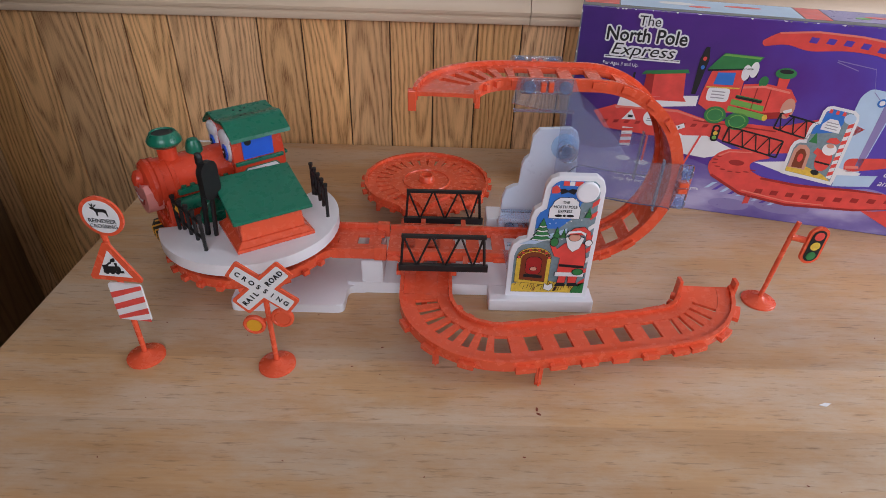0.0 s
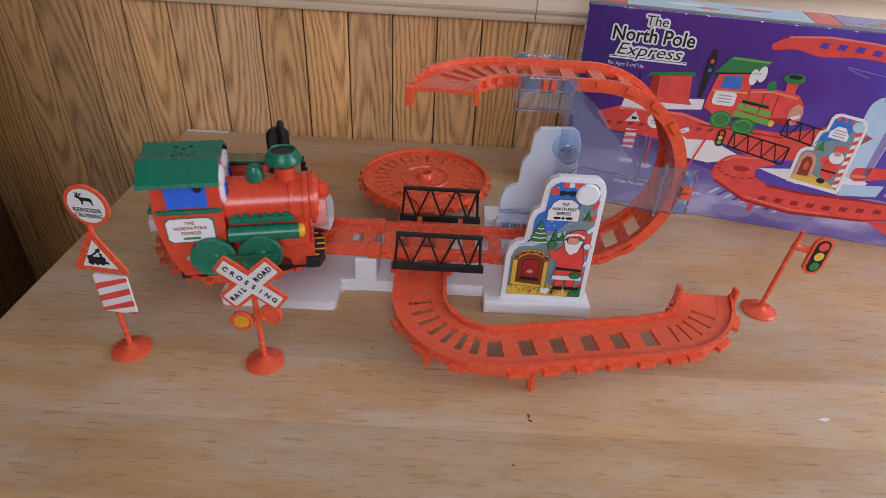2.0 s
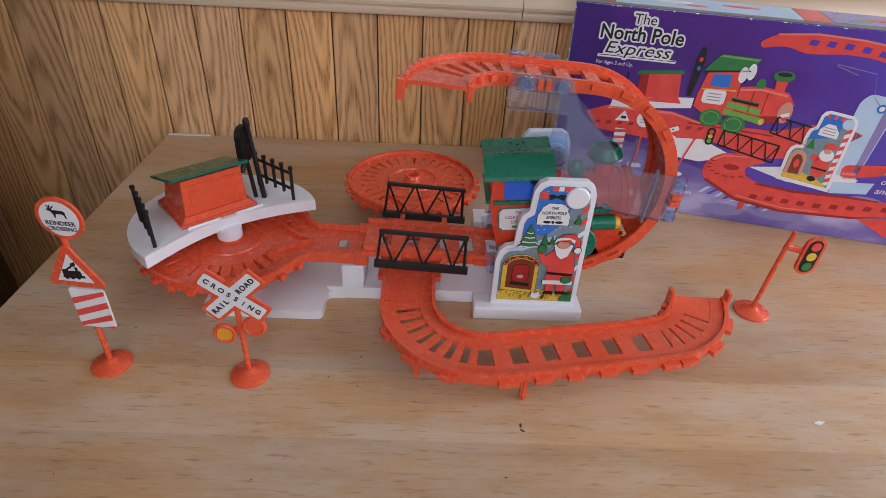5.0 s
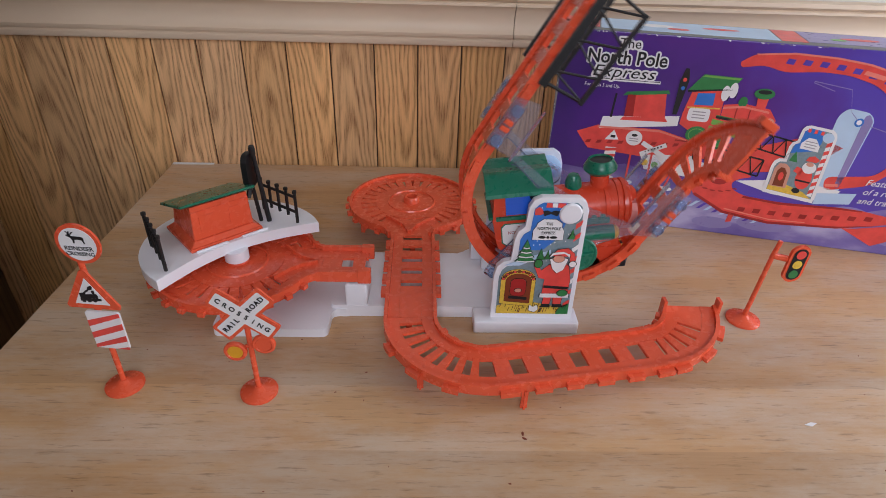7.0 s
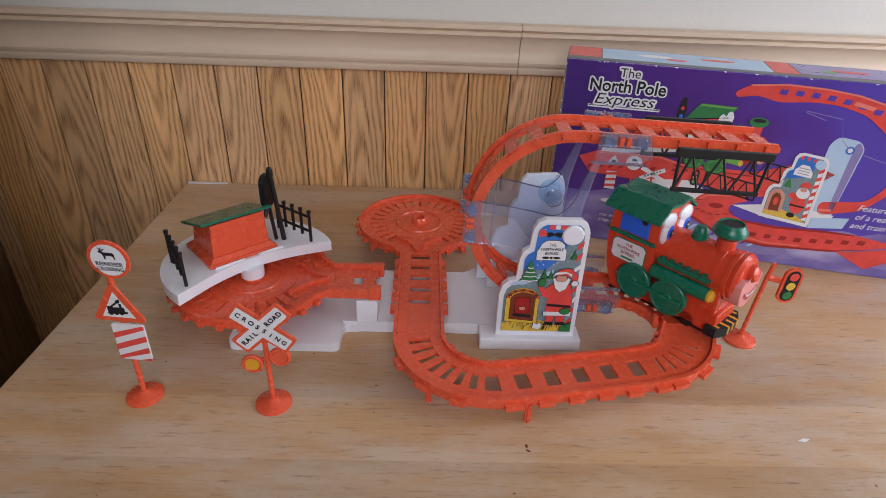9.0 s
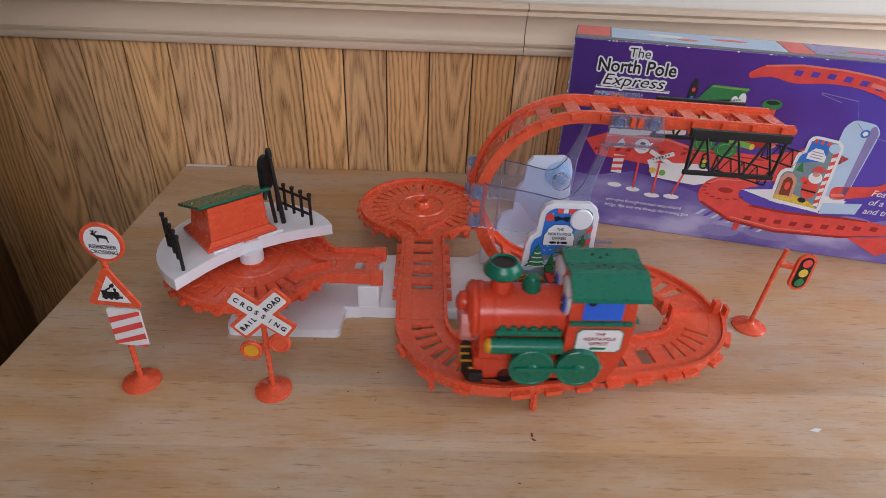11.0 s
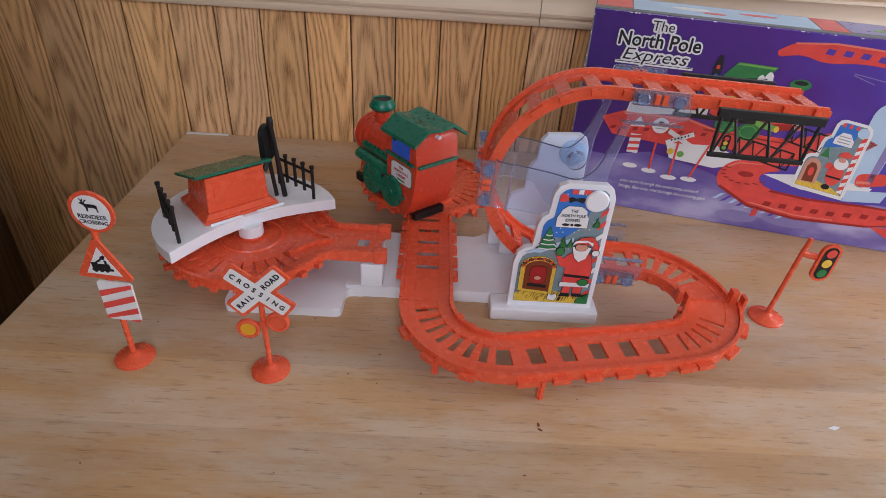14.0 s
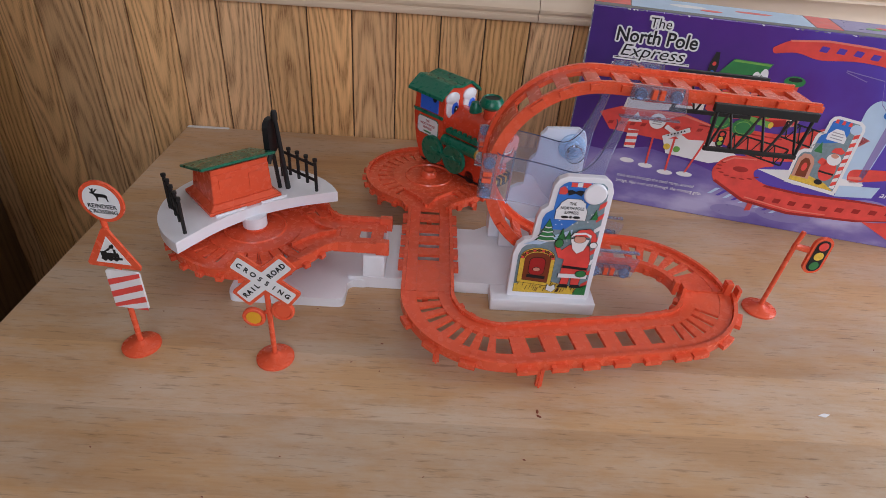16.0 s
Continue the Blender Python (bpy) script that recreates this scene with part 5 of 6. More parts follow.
        part("cross_arm", prism(rounded(0.076, 0.0235, 0.003), 0, 0.0022, m=m @ pose(0, 0, 0.0005 * i)), RED, t)
    for i, (ang, txt) in enumerate(((-36, "CROSSING"), (45, ""))):
        m = c @ pose(0, 0, 0.0028 + 0.0004 * (1 - i), 0, 0, ang)
        part("cross_face", prism(rounded(0.069, 0.0165, 0.002), 0, 0.0003, m=m), PWHITE, t)
        if txt:
            for k, ch in enumerate(txt):
                lettering("lettering", ch, 0.0080, m @ pose(-0.0285 + k * 0.00815, 0, 0.0005), INK, t, bold=0.0002)
        else:
            for k, ch in enumerate("RAIL"):
                lettering("lettering", ch, 0.0080, m @ pose(-0.0285 + k * 0.0062, 0, 0.0009), INK, t, bold=0.0002)
            for k, ch in enumerate("ROAD"):
                lettering("lettering", ch, 0.0080, m @ pose(0.0105 + k * 0.0066, 0, 0.0009), INK, t, bold=0.0002)
    for x, z, mat in ((-0.0145, 0.060, YELLOW), (0.0150, 0.070, RED)):
        d = part("lamp_disc", lathe([(0.0115, 0), (0.0115, 0.003), (0.0105, 0.004), (0.0085, 0.0042), (0.0078, 0.0028), (0, 0.0028)], 28, pose(x, -0.002, z, 90, 0, 0)), RED, t, smooth=True)
        part("lamp_dot", lathe([(0.0076, 0.0029), (0.0076, 0.0034), (0, 0.0036)], 24, pose(x, -0.002, z, 90, 0, 0)), mat, d, smooth=True)
    part("lamp_arm", rod(bmesh.new(), (-0.0145, 0, 0.060), (0.015, 0, 0.070), 0.002, 8), RED, t)

    t = pole_sign(0.425, 0.630, "leaning toy traffic light on an orange post", 0.100, lean=4, round_base=0.0205)
    part("post_top", rod(bmesh.new(), (0.007, 0, 0.098), (0.010, 0, 0.118), 0.0028, 10), RED, t)
    part("arm", rod(bmesh.new(), (0.007, 0, 0.098), (0.030, -0.001, 0.093), 0.004, 10), RED, t)
    m = upright(0.035, -0.003, 0.090, 0) @ pose(0, 0, 0, 0, 0, -2)
    part("housing", prism(rounded(0.023, 0.050, 0.0112, 8), 0, 0.004, m=m), RED, t)
    part("panel", prism(rounded(0.0165, 0.043, 0.008, 8), 0.0041, 0.0046, m=m), INK, t)
    for dy, mat in ((0.0135, PRED), (0.0, PYELLOW), (-0.0135, PGREEN)):
        part("lens", lathe([(0.0056, 0.0047), (0.0056, 0.0053), (0, 0.0056)], 20, m @ pose(0, dy, 0)), mat, t, smooth=True)


# ---- the box ----
BOX_W, BOX_H, BOX_D, BOX_TURN = 0.60, 0.294, 0.095, -14.0


def build_box():
    B = pose(0.2105, 0.9185, 0, 0, 0, BOX_TURN)
    t = thing("toy_box", B, "worn purple cardboard toy box with a printed train picture", "box")
    part("carton", boxed(0, BOX_W, 0, BOX_D, 0, BOX_H, bevel=0.0012), PURPLE, t)

    def flat(name, pts, mat, lift=1, label=""):
        return part(name, prism(pts, 0, 0.00009, m=upright(0, -0.0002 - 0.00011 * lift, 0)), mat, t, label)

    def rect(x0, x1, z0, z1):
        return [(x0, z0), (x1, z0), (x1, z1), (x0, z1)]
    # snowy ground and clouds
    flat("print_snow", [(0.001, 0.001), (BOX_W - 0.001, 0.001), (BOX_W - 0.001, 0.07), (0.50, 0.075), (0.44, 0.055), (0.36, 0.04), (0.28, 0.06), (0.20, 0.085), (0.12, 0.10), (0.06, 0.085), (0.001, 0.09)], SNOW, 1)
    for cx, cz, rx, rz in ((0.345, 0.025, 0.04, 0.012), (0.45, 0.06, 0.03, 0.012), (0.27, 0.018, 0.03, 0.010), (0.53, 0.03, 0.04, 0.015)):
        flat("print_cloud", ellipse(cx, cz, rx, rz, 20), LILAC, 2)
    # the picture: turntable, platform, engine, bridge, loop, sign
    flat("print_track", [(0.040, 0.145), (0.07, 0.158), (0.16, 0.160), (0.20, 0.150), (0.30, 0.150), (0.37, 0.175), (0.41, 0.16), (0.37, 0.120), (0.28, 0.105), (0.22, 0.125), (0.14, 0.115), (0.06, 0.120)], PRED, 3)
    flat("print_white_base", [(0.14, 0.118), (0.21, 0.125), (0.26, 0.105), (0.215, 0.09), (0.15, 0.095)], PWHITE, 4)
    flat("print_white_base", [(0.285, 0.093), (0.34, 0.078), (0.42, 0.075), (0.43, 0.095), (0.36, 0.105)], PWHITE, 4)
    flat("print_platform", [(0.072, 0.153), (0.075, 0.172), (0.10, 0.175), (0.183, 0.183), (0.183, 0.168)], PWHITE, 4)
    flat("print_station", [(0.105, 0.175), (0.105, 0.208), (0.158, 0.214), (0.163, 0.178)], PRED, 5)
    flat("print_station_roof", [(0.098, 0.206), (0.103, 0.212), (0.160, 0.219), (0.163, 0.214)], PGREEN, 6)
    flat("print_post", [(0.172, 0.185), (0.178, 0.185), (0.184, 0.235), (0.181, 0.252), (0.176, 0.252), (0.172, 0.235)], INK, 6)
    flat("print_post", [(0.085, 0.172), (0.088, 0.172), (0.090, 0.208), (0.087, 0.208)], INK, 6)
    flat("print_cab", [(0.186, 0.190), (0.192, 0.222), (0.236, 0.226), (0.238, 0.165), (0.205, 0.160), (0.185, 0.172)], PRED, 6)
    flat("print_cab_roof", [(0.185, 0.222), (0.202, 0.246), (0.253, 0.245), (0.243, 0.229)], PGREEN, 7)
    flat("print_cab_window", [(0.198, 0.202), (0.200, 0.219), (0.223, 0.221), (0.224, 0.203)], SKYBLUE, 7)
    flat("print_plaque", rounded(0.030, 0.020, 0.005, 4, 0.208, 0.188), PWHITE, 8)
    flat("print_eye", ellipse(0.236, 0.222, 0.0055, 0.011, 16), PWHITE, 8)
    flat("print_eye", ellipse(0.2455, 0.227, 0.0055, 0.011, 16), PWHITE, 8)
    flat("print_boiler", [(0.238, 0.165), (0.238, 0.206), (0.265, 0.210), (0.300, 0.205), (0.312, 0.190), (0.305, 0.165), (0.275, 0.158)], PRED, 7)
    flat("print_chimney", [(0.281, 0.204), (0.279, 0.222), (0.294, 0.222), (0.293, 0.204)], PRED, 8)
    flat("print_chimney_top", ellipse(0.2865, 0.226, 0.0135, 0.0075, 18), PGREEN, 9)
    flat("print_chimney_hole", ellipse(0.2865, 0.2285, 0.009, 0.003, 16), INK, 10)
    flat("print_dome", ellipse(0.262, 0.212, 0.006, 0.008, 14), PGREEN, 8)
    flat("print_face", ellipse(0.304, 0.178, 0.009, 0.015, 16), PSKIN, 9)
    flat("print_pipe", [(0.228, 0.184), (0.273, 0.178), (0.273, 0.170), (0.228, 0.176)], PLIME, 8)
    flat("print_pipe", [(0.226, 0.174), (0.278, 0.166), (0.278, 0.157), (0.226, 0.166)], PLIME, 9)
    flat("print_wheel", ellipse(0.212, 0.158, 0.015, 0.013, 20), PGREEN, 9)
    flat("print_wheel", ellipse(0.244, 0.152, 0.016, 0.013, 20), PGREEN, 9)
    for ox, oz in ((0.0, 0.0), (0.062, 0.028)):
        a, b_, c, d = (0.233 + ox, 0.120 + oz), (0.312 + ox * 0.9, 0.104 + oz), (0.314 + ox * 0.9, 0.130 + oz), (0.236 + ox, 0.143 + oz)
        for p, q in ((a, b_), (c, d), (b_, c), (d, a)):
            v = (Vector(q) - Vector(p)).normalized() * 0.0012
            nrm = Vector((-v.y, v.x))
            flat("print_truss", [tuple(Vector(p) - nrm), tuple(Vector(q) - nrm), tuple(Vector(q) + nrm), tuple(Vector(p) + nrm)], INK, 10)
        for k in range(8):
            f0, f1 = k / 8, (k + 1) / 8
            p = Vector(a).lerp(Vector(b_), f0) if k % 2 else Vector(d).lerp(Vector(c), f0)
            q = Vector(d).lerp(Vector(c), f1) if k % 2 else Vector(a).lerp(Vector(b_), f1)
            w = Vector((0.0009, 0))
            flat("print_truss", [tuple(p - w), tuple(p + w), tuple(q + w), tuple(q - w)] , INK, 10)
    loop = [(0.222, 0.081), (0.231, 0.100), (0.245, 0.109), (0.280, 0.111), (0.309, 0.102), (0.290, 0.097), (0.280, 0.089), (0.285, 0.078), (0.303, 0.070), (0.357, 0.066), (0.432, 0.069), (0.469, 0.068), (0.521, 0.060),
            (0.521, 0.053), (0.444, 0.034), (0.349, 0.028), (0.279, 0.037), (0.230, 0.063)]
    flat("print_loop", softened(loop, 0.012), PRED, 5)
    flat("print_loop_edge", [(0.230, 0.063), (0.279, 0.037), (0.349, 0.028), (0.444, 0.034), (0.50, 0.047), (0.444, 0.0375), (0.349, 0.032), (0.281, 0.041), (0.233, 0.066)], PDRED, 6)
    flat("print_loop_wall", [(0.303, 0.070), (0.357, 0.066), (0.432, 0.069), (0.469, 0.068), (0.469, 0.0655), (0.432, 0.0655), (0.357, 0.0620), (0.301, 0.0665)], PDRED, 6)
    flat("print_leg", [(0.289, 0.022), (0.297, 0.024), (0.299, 0.045), (0.291, 0.045)], PRED, 6)
    flat("print_loop_end", [(0.452, 0.036), (0.47, 0.038), (0.52, 0.050), (0.54, 0.035), (0.50, 0.012)], PRED, 6)
    # clear arc with its track over the top
    hoop = [(0.243, 0.266), (0.261, 0.279), (0.308, 0.284), (0.362, 0.282), (0.403, 0.277), (0.446, 0.266), (0.480, 0.240), (0.503, 0.200), (0.505, 0.165), (0.490, 0.139), (0.463, 0.108), (0.406, 0.093),
            (0.402, 0.115), (0.464, 0.123), (0.480, 0.145), (0.487, 0.170), (0.484, 0.195), (0.466, 0.215), (0.447, 0.231), (0.420, 0.250), (0.383, 0.260), (0.349, 0.262), (0.302, 0.257), (0.275, 0.265), (0.247, 0.259)]
    flat("print_hoop", softened(hoop, 0.012), PRED, 4)
    for k in range(7):
        x = 0.30 + k * 0.021
        z = 0.272 - max(0, k - 1) ** 2 * 0.00065
        flat("print_slot", [(x, z - 0.003), (x + 0.010, z - 0.004), (x + 0.012, z + 0.003), (x + 0.002, z + 0.004)], PURPLE, 5)
    flat("print_support", softened([(0.385, 0.090), (0.388, 0.205), (0.397, 0.217), (0.426, 0.213), (0.435, 0.202), (0.428, 0.118), (0.426, 0.085)], 0.010), PALE, 3)
    flat("print_support_edge", softened([(0.418, 0.100), (0.421, 0.208), (0.426, 0.211), (0.433, 0.201), (0.427, 0.118), (0.425, 0.100)], 0.004), LILAC, 4)
    flat("print_pin", ellipse(0.4165, 0.1985, 0.006, 0.006, 16), SKYBLUE, 5)
    flat("print_pin", ellipse(0.4165, 0.1985, 0.0035, 0.0035, 12), PWHITE, 6)
    for p, q in (((0.343, 0.249), (0.392, 0.242)), ((0.392, 0.242), (0.402, 0.212)), ((0.402, 0.212), (0.4165, 0.1985)), ((0.343, 0.247), (0.372, 0.238)), ((0.4165, 0.1985), (0.480, 0.182))):
        flat("print_clear_edge", [(p[0], p[1] - 0.0006), (q[0], q[1] - 0.0006), (q[0], q[1] + 0.0006), (p[0], p[1] + 0.0006)], LILAC, 5)
    flat("print_white_base", [(0.400, 0.088), (0.452, 0.094), (0.448, 0.076), (0.400, 0.070)], PALE, 7)

    # the small copy of the painted sign within the picture
    def small(name, pts, mat, lift):
        return flat(name, [(0.326 + (x - 0.098) * 0.737, 0.081 - (x - 0.098) * 0.101 + (z - 0.016) * 0.680) for x, z in pts], mat, lift)
    small("print_sign", SIGN, PWHITE, 10)
    small("print_sign_ground", [(0.104, 0.024), (0.104, 0.077), (0.107, 0.087), (0.112, 0.092), (0.123, 0.094), (0.124, 0.128), (0.127, 0.135), (0.134, 0.140), (0.136, 0.167), (0.145, 0.175), (0.182, 0.175), (0.1895, 0.164), (0.1915, 0.024)], PTEAL, 11)
    small("print_sign_sky", [(0.124, 0.115), (0.127, 0.135), (0.134, 0.140), (0.136, 0.167), (0.145, 0.175), (0.170, 0.175), (0.172, 0.150), (0.165, 0.130)], SKYBLUE, 12)
    small("print_sign_straw", [(0.1045, 0.0245), (0.191, 0.0245), (0.172, 0.036), (0.135, 0.045), (0.1045, 0.036)], PYELLOW, 12)
    small("print_sign_door", [(0.106, 0.034), (0.106, 0.075), (0.112, 0.088), (0.124, 0.090), (0.133, 0.083), (0.137, 0.072), (0.138, 0.036)], PSKIN, 13)
    small("print_sign_door", [(0.112, 0.036), (0.112, 0.070), (0.117, 0.080), (0.125, 0.080), (0.131, 0.070), (0.132, 0.038)], PBROWN, 14)
    small("print_sign_door", ellipse(0.122, 0.060, 0.005, 0.010, 12), PRED, 15)
    small("print_sign_stripe", [(0.1815, 0.030), (0.1905, 0.030), (0.1890, 0.164), (0.1815, 0.160)], PWHITE, 12)
    for k in range(7):
        z = 0.034 + k * 0.018
        small("print_sign_stripe", [(0.1815, z), (0.1905, z + 0.006), (0.1905, z + 0.015), (0.1815, z + 0.009)], PRED, 13)
    for x in (0.140, 0.152, 0.164):
        small("print_sign_cane", [(x, 0.166), (x + 0.006, 0.166), (x + 0.006, 0.174), (x + 0.001, 0.174)], PRED, 13)
    small("print_sign_plaque", [(0.137, 0.129), (0.171, 0.129), (0.171, 0.141), (0.161, 0.155), (0.147, 0.155), (0.137, 0.141)], PWHITE, 13)
    for z in (0.134, 0.140, 0.146):
        small("print_sign_words", [(0.143, z), (0.165, z), (0.165, z + 0.002), (0.143, z + 0.002)], GREYINK, 14)
    small("print_sign_coat", ellipse(0.164, 0.066, 0.015, 0.025, 20), PRED, 13)
    small("print_sign_coat", [(0.141, 0.078), (0.154, 0.072), (0.158, 0.086), (0.145, 0.090)], PRED, 13)
    small("print_sign_belt", [(0.150, 0.058), (0.178, 0.058), (0.178, 0.062), (0.150, 0.062)], INK, 14)
    small("print_sign_beard", ellipse(0.167, 0.092, 0.013, 0.013, 18), PWHITE, 14)
    small("print_sign_cheek", ellipse(0.166, 0.100, 0.007, 0.005, 14), PSKIN, 15)
    small("print_sign_hat", [(0.156, 0.106), (0.176, 0.106), (0.181, 0.113), (0.170, 0.120), (0.160, 0.116)], PRED, 15)
    small("print_sign_boot", ellipse(0.158, 0.036, 0.008, 0.006, 12), INK, 14)
    small("print_sign_fir", [(0.126, 0.098), (0.142, 0.098), (0.134, 0.122)], PGREEN, 13)
    small("print_cap", ellipse(0.180, 0.163, 0.0105, 0.0105, 18), PALE, 14)
    for k in range(9):
        x = 0.300 + 0.022 * k
        z = 0.0475 + max(0, k - 4) * 0.0022
        flat("print_slot", [(x, z - 0.004), (x + 0.010, z - 0.0042), (x + 0.0115, z + 0.003), (x + 0.0015, z + 0.0032)], PDRED, 7)
    for k in range(9):
        a = radians(150 + 22 * k)
        x, z = 0.262 + 0.031 * math.cos(a), 0.088 + 0.015 * math.sin(a)
        flat("print_slot", ellipse(x, z, 0.0042, 0.0011, 8), PDRED, 7)
    for k in range(10):
        x = 0.055 + 0.016 * k
        flat("print_slot", [(x, 0.128 + 0.001 * k), (x + 0.007, 0.129 + 0.001 * k), (x + 0.009, 0.134 + 0.001 * k), (x + 0.002, 0.133 + 0.001 * k)], PDRED, 5)
    flat("print_shade", [(0.105, 0.175), (0.105, 0.208), (0.116, 0.209), (0.118, 0.176)], PDRED, 6)
    flat("print_shade", [(0.238, 0.165), (0.275, 0.158), (0.305, 0.165), (0.309, 0.174), (0.27, 0.168), (0.238, 0.174)], PDRED, 8)
    for pts in ([(0.261, 0.279), (0.308, 0.284), (0.362, 0.282), (0.403, 0.277), (0.446, 0.266), (0.444, 0.264), (0.402, 0.2745), (0.362, 0.2795), (0.308, 0.2815), (0.263, 0.277)],
                [(0.400, 0.268), (0.428, 0.262), (0.424, 0.257), (0.398, 0.263)], [(0.405, 0.104), (0.422, 0.106), (0.424, 0.102), (0.407, 0.100)], [(0.233, 0.097), (0.247, 0.106), (0.279, 0.108), (0.279, 0.1065), (0.248, 0.104), (0.236, 0.096)],
                [(0.281, 0.044), (0.349, 0.035), (0.400, 0.037), (0.400, 0.0385), (0.349, 0.0367), (0.282, 0.046)], [(0.238, 0.203), (0.265, 0.207), (0.300, 0.202), (0.300, 0.199), (0.265, 0.204), (0.238, 0.200)],
                [(0.07, 0.157), (0.16, 0.159), (0.20, 0.149), (0.20, 0.147), (0.16, 0.156), (0.07, 0.154)]):
        flat("print_highlight", pts, PPINK, 9)
    for k in range(9):
        x = 0.238 + 0.012 * k
        flat("print_snow_shadow", [(x, 0.052 - 0.002 * k), (x + 0.007, 0.053 - 0.002 * k), (x - 0.004, 0.042 - 0.002 * k), (x - 0.010, 0.041 - 0.002 * k)], PURPLE if k % 2 else PALE, 3)
    wear = random.Random(11)
    for k in range(42):   # rubbed spots along the top and one upright edge
        x, w = wear.uniform(0.002, BOX_W - 0.01), wear.uniform(0.001, 0.007)
        flat("rubbed_spot", [(x, 0.2935), (x + w, 0.2935), (x + w * 0.8, 0.2935 - wear.uniform(0.0006, 0.0022)), (x + w * 0.3, 0.2935 - wear.uniform(0.0004, 0.0016))], PWHITE if k % 2 else GREYCARD, 4)
    for k in range(10):
        z, w = wear.uniform(0.01, 0.285), wear.uniform(0.001, 0.006)
        flat("rubbed_spot", [(0.0005, z), (wear.uniform(0.0008, 0.0022), z + w * 0.4), (0.0005, z + w)], PWHITE, 4)
    flat("worn_edge", [(0.0005, 0.002), (0.003, 0.06), (0.0015, 0.12), (0.0035, 0.20), (0.0015, 0.29), (0.0003, 0.29)], GREYCARD, 3)
    # small road signs in the picture
    for x, z, w, h, mat in ((0.095, 0.110, 0.016, 0.030, PWHITE),):
        flat("print_board", rect(x - w / 2, x + w / 2, z - h / 2, z + h / 2), mat, 8)
        for k in range(3):
            flat("print_stripe", [(x - w / 2, z - h / 2 + 0.003 + k * 0.010), (x + w / 2, z - h / 2 + 0.005 + k * 0.010), (x + w / 2, z - h / 2 + 0.0095 + k * 0.010), (x - w / 2, z - h / 2 + 0.0075 + k * 0.010)], PRED, 9)
    flat("print_triangle", [(0.083, 0.136), (0.104, 0.138), (0.095, 0.153)], PWHITE, 9)
    flat("print_round", ellipse(0.126, 0.143, 0.012, 0.012, 18), PWHITE, 9)
    flat("print_stem", rect(0.1245, 0.1275, 0.072, 0.131), PRED, 8)
    flat("print_foot", ellipse(0.126, 0.070, 0.011, 0.004, 14), PWHITE, 8)
    flat("print_foot", ellipse(0.097, 0.074, 0.011, 0.004, 14), PWHITE, 8)
    for ang in (28, -28):
        m = upright(0.157, -0.0014, 0.128) @ pose(0, 0, 0, 0, 0, ang)
        part("print_cross", prism(rounded(0.040, 0.007, 0.001), 0, 0.0002, m=m), PWHITE, t)
    flat("print_stem", rect(0.1555, 0.1585, 0.066, 0.12), PRED, 8)
    flat("print_foot", ellipse(0.157, 0.064, 0.012, 0.004, 14), PWHITE, 8)
    flat("print_lamp", ellipse(0.149, 0.106, 0.005, 0.005, 14), PYELLOW, 9)
    flat("print_lamp", ellipse(0.164, 0.104, 0.005, 0.005, 14), PLIME, 9)
    flat("print_stem", [(0.184, 0.068), (0.187, 0.068), (0.205, 0.135), (0.202, 0.135)], PRED, 8)
    flat("print_foot", ellipse(0.186, 0.066, 0.012, 0.004, 14), PWHITE, 8)
    flat("print_light", rounded(0.011, 0.026, 0.005, 5, 0.220, 0.131), INK, 11)
    for dz, mat in ((0.007, PRED), (0.0, PYELLOW), (-0.007, PLIME)):
        flat("print_lens", ellipse(0.220, 0.131 + dz, 0.0032, 0.0032, 12), mat, 12)
    # finer strokes of the printed engine
    for x, z in ((0.240, 0.215), (0.2495, 0.220)):
        flat("print_pupil", [(x, z - 0.004), (x + 0.0012, z - 0.004), (x + 0.0022, z + 0.004), (x + 0.0012, z + 0.004)], INK, 9)
    for x in (0.256, 0.274):
        flat("print_band", [(x, 0.172), (x + 0.0016, 0.172), (x + 0.0016, 0.206), (x, 0.206)], PDRED, 8)
    for z in (0.1925, 0.1880, 0.1835):
        flat("print_words", rect(0.199, 0.217, z - 0.0010, z + 0.0006), GREYINK, 9)
    flat("print_roof_edge", [(0.185, 0.222), (0.243, 0.229), (0.2445, 0.2270), (0.1865, 0.2195)], INK, 8)
    flat("print_roof_light", [(0.200, 0.2425), (0.204, 0.2452), (0.251, 0.2442), (0.249, 0.2415)], PLIME, 8)
    flat("print_sill", [(0.190, 0.1985), (0.234, 0.2005), (0.234, 0.1985), (0.190, 0.1965)], PYELLOW, 8)
    flat("print_rack", [(0.232, 0.1895), (0.268, 0.1855), (0.268, 0.1815), (0.232, 0.1855)], INK, 9)
    flat("print_rack", [(0.232, 0.1905), (0.268, 0.1865), (0.268, 0.1850), (0.232, 0.1890)], PGREEN, 10)
    flat("print_pipe_end", ellipse(0.2785, 0.1615, 0.0035, 0.0048, 14), PYELLOW, 10)
    flat("print_teeth", [(0.299, 0.1745), (0.3095, 0.1790), (0.3105, 0.1745), (0.3025, 0.1690)], PWHITE, 10)
    flat("print_smile", [(0.3005, 0.1700), (0.3105, 0.1735), (0.3065, 0.1655)], PRED, 11)
    for x, z in ((0.212, 0.158), (0.244, 0.152)):
        flat("print_wheel_rim", ellipse(x, z, 0.0115, 0.0098, 18), PLIME, 10)
        flat("print_wheel_face", ellipse(x, z, 0.0103, 0.0086, 18), PGREEN, 11)
    flat("print_rod", [(0.212, 0.1595), (0.256, 0.1520), (0.256, 0.1495), (0.212, 0.1570)], PGREEN, 12)
    flat("print_rail", [(0.185, 0.1475), (0.300, 0.1440), (0.300, 0.1420), (0.185, 0.1455)], PDRED, 5)
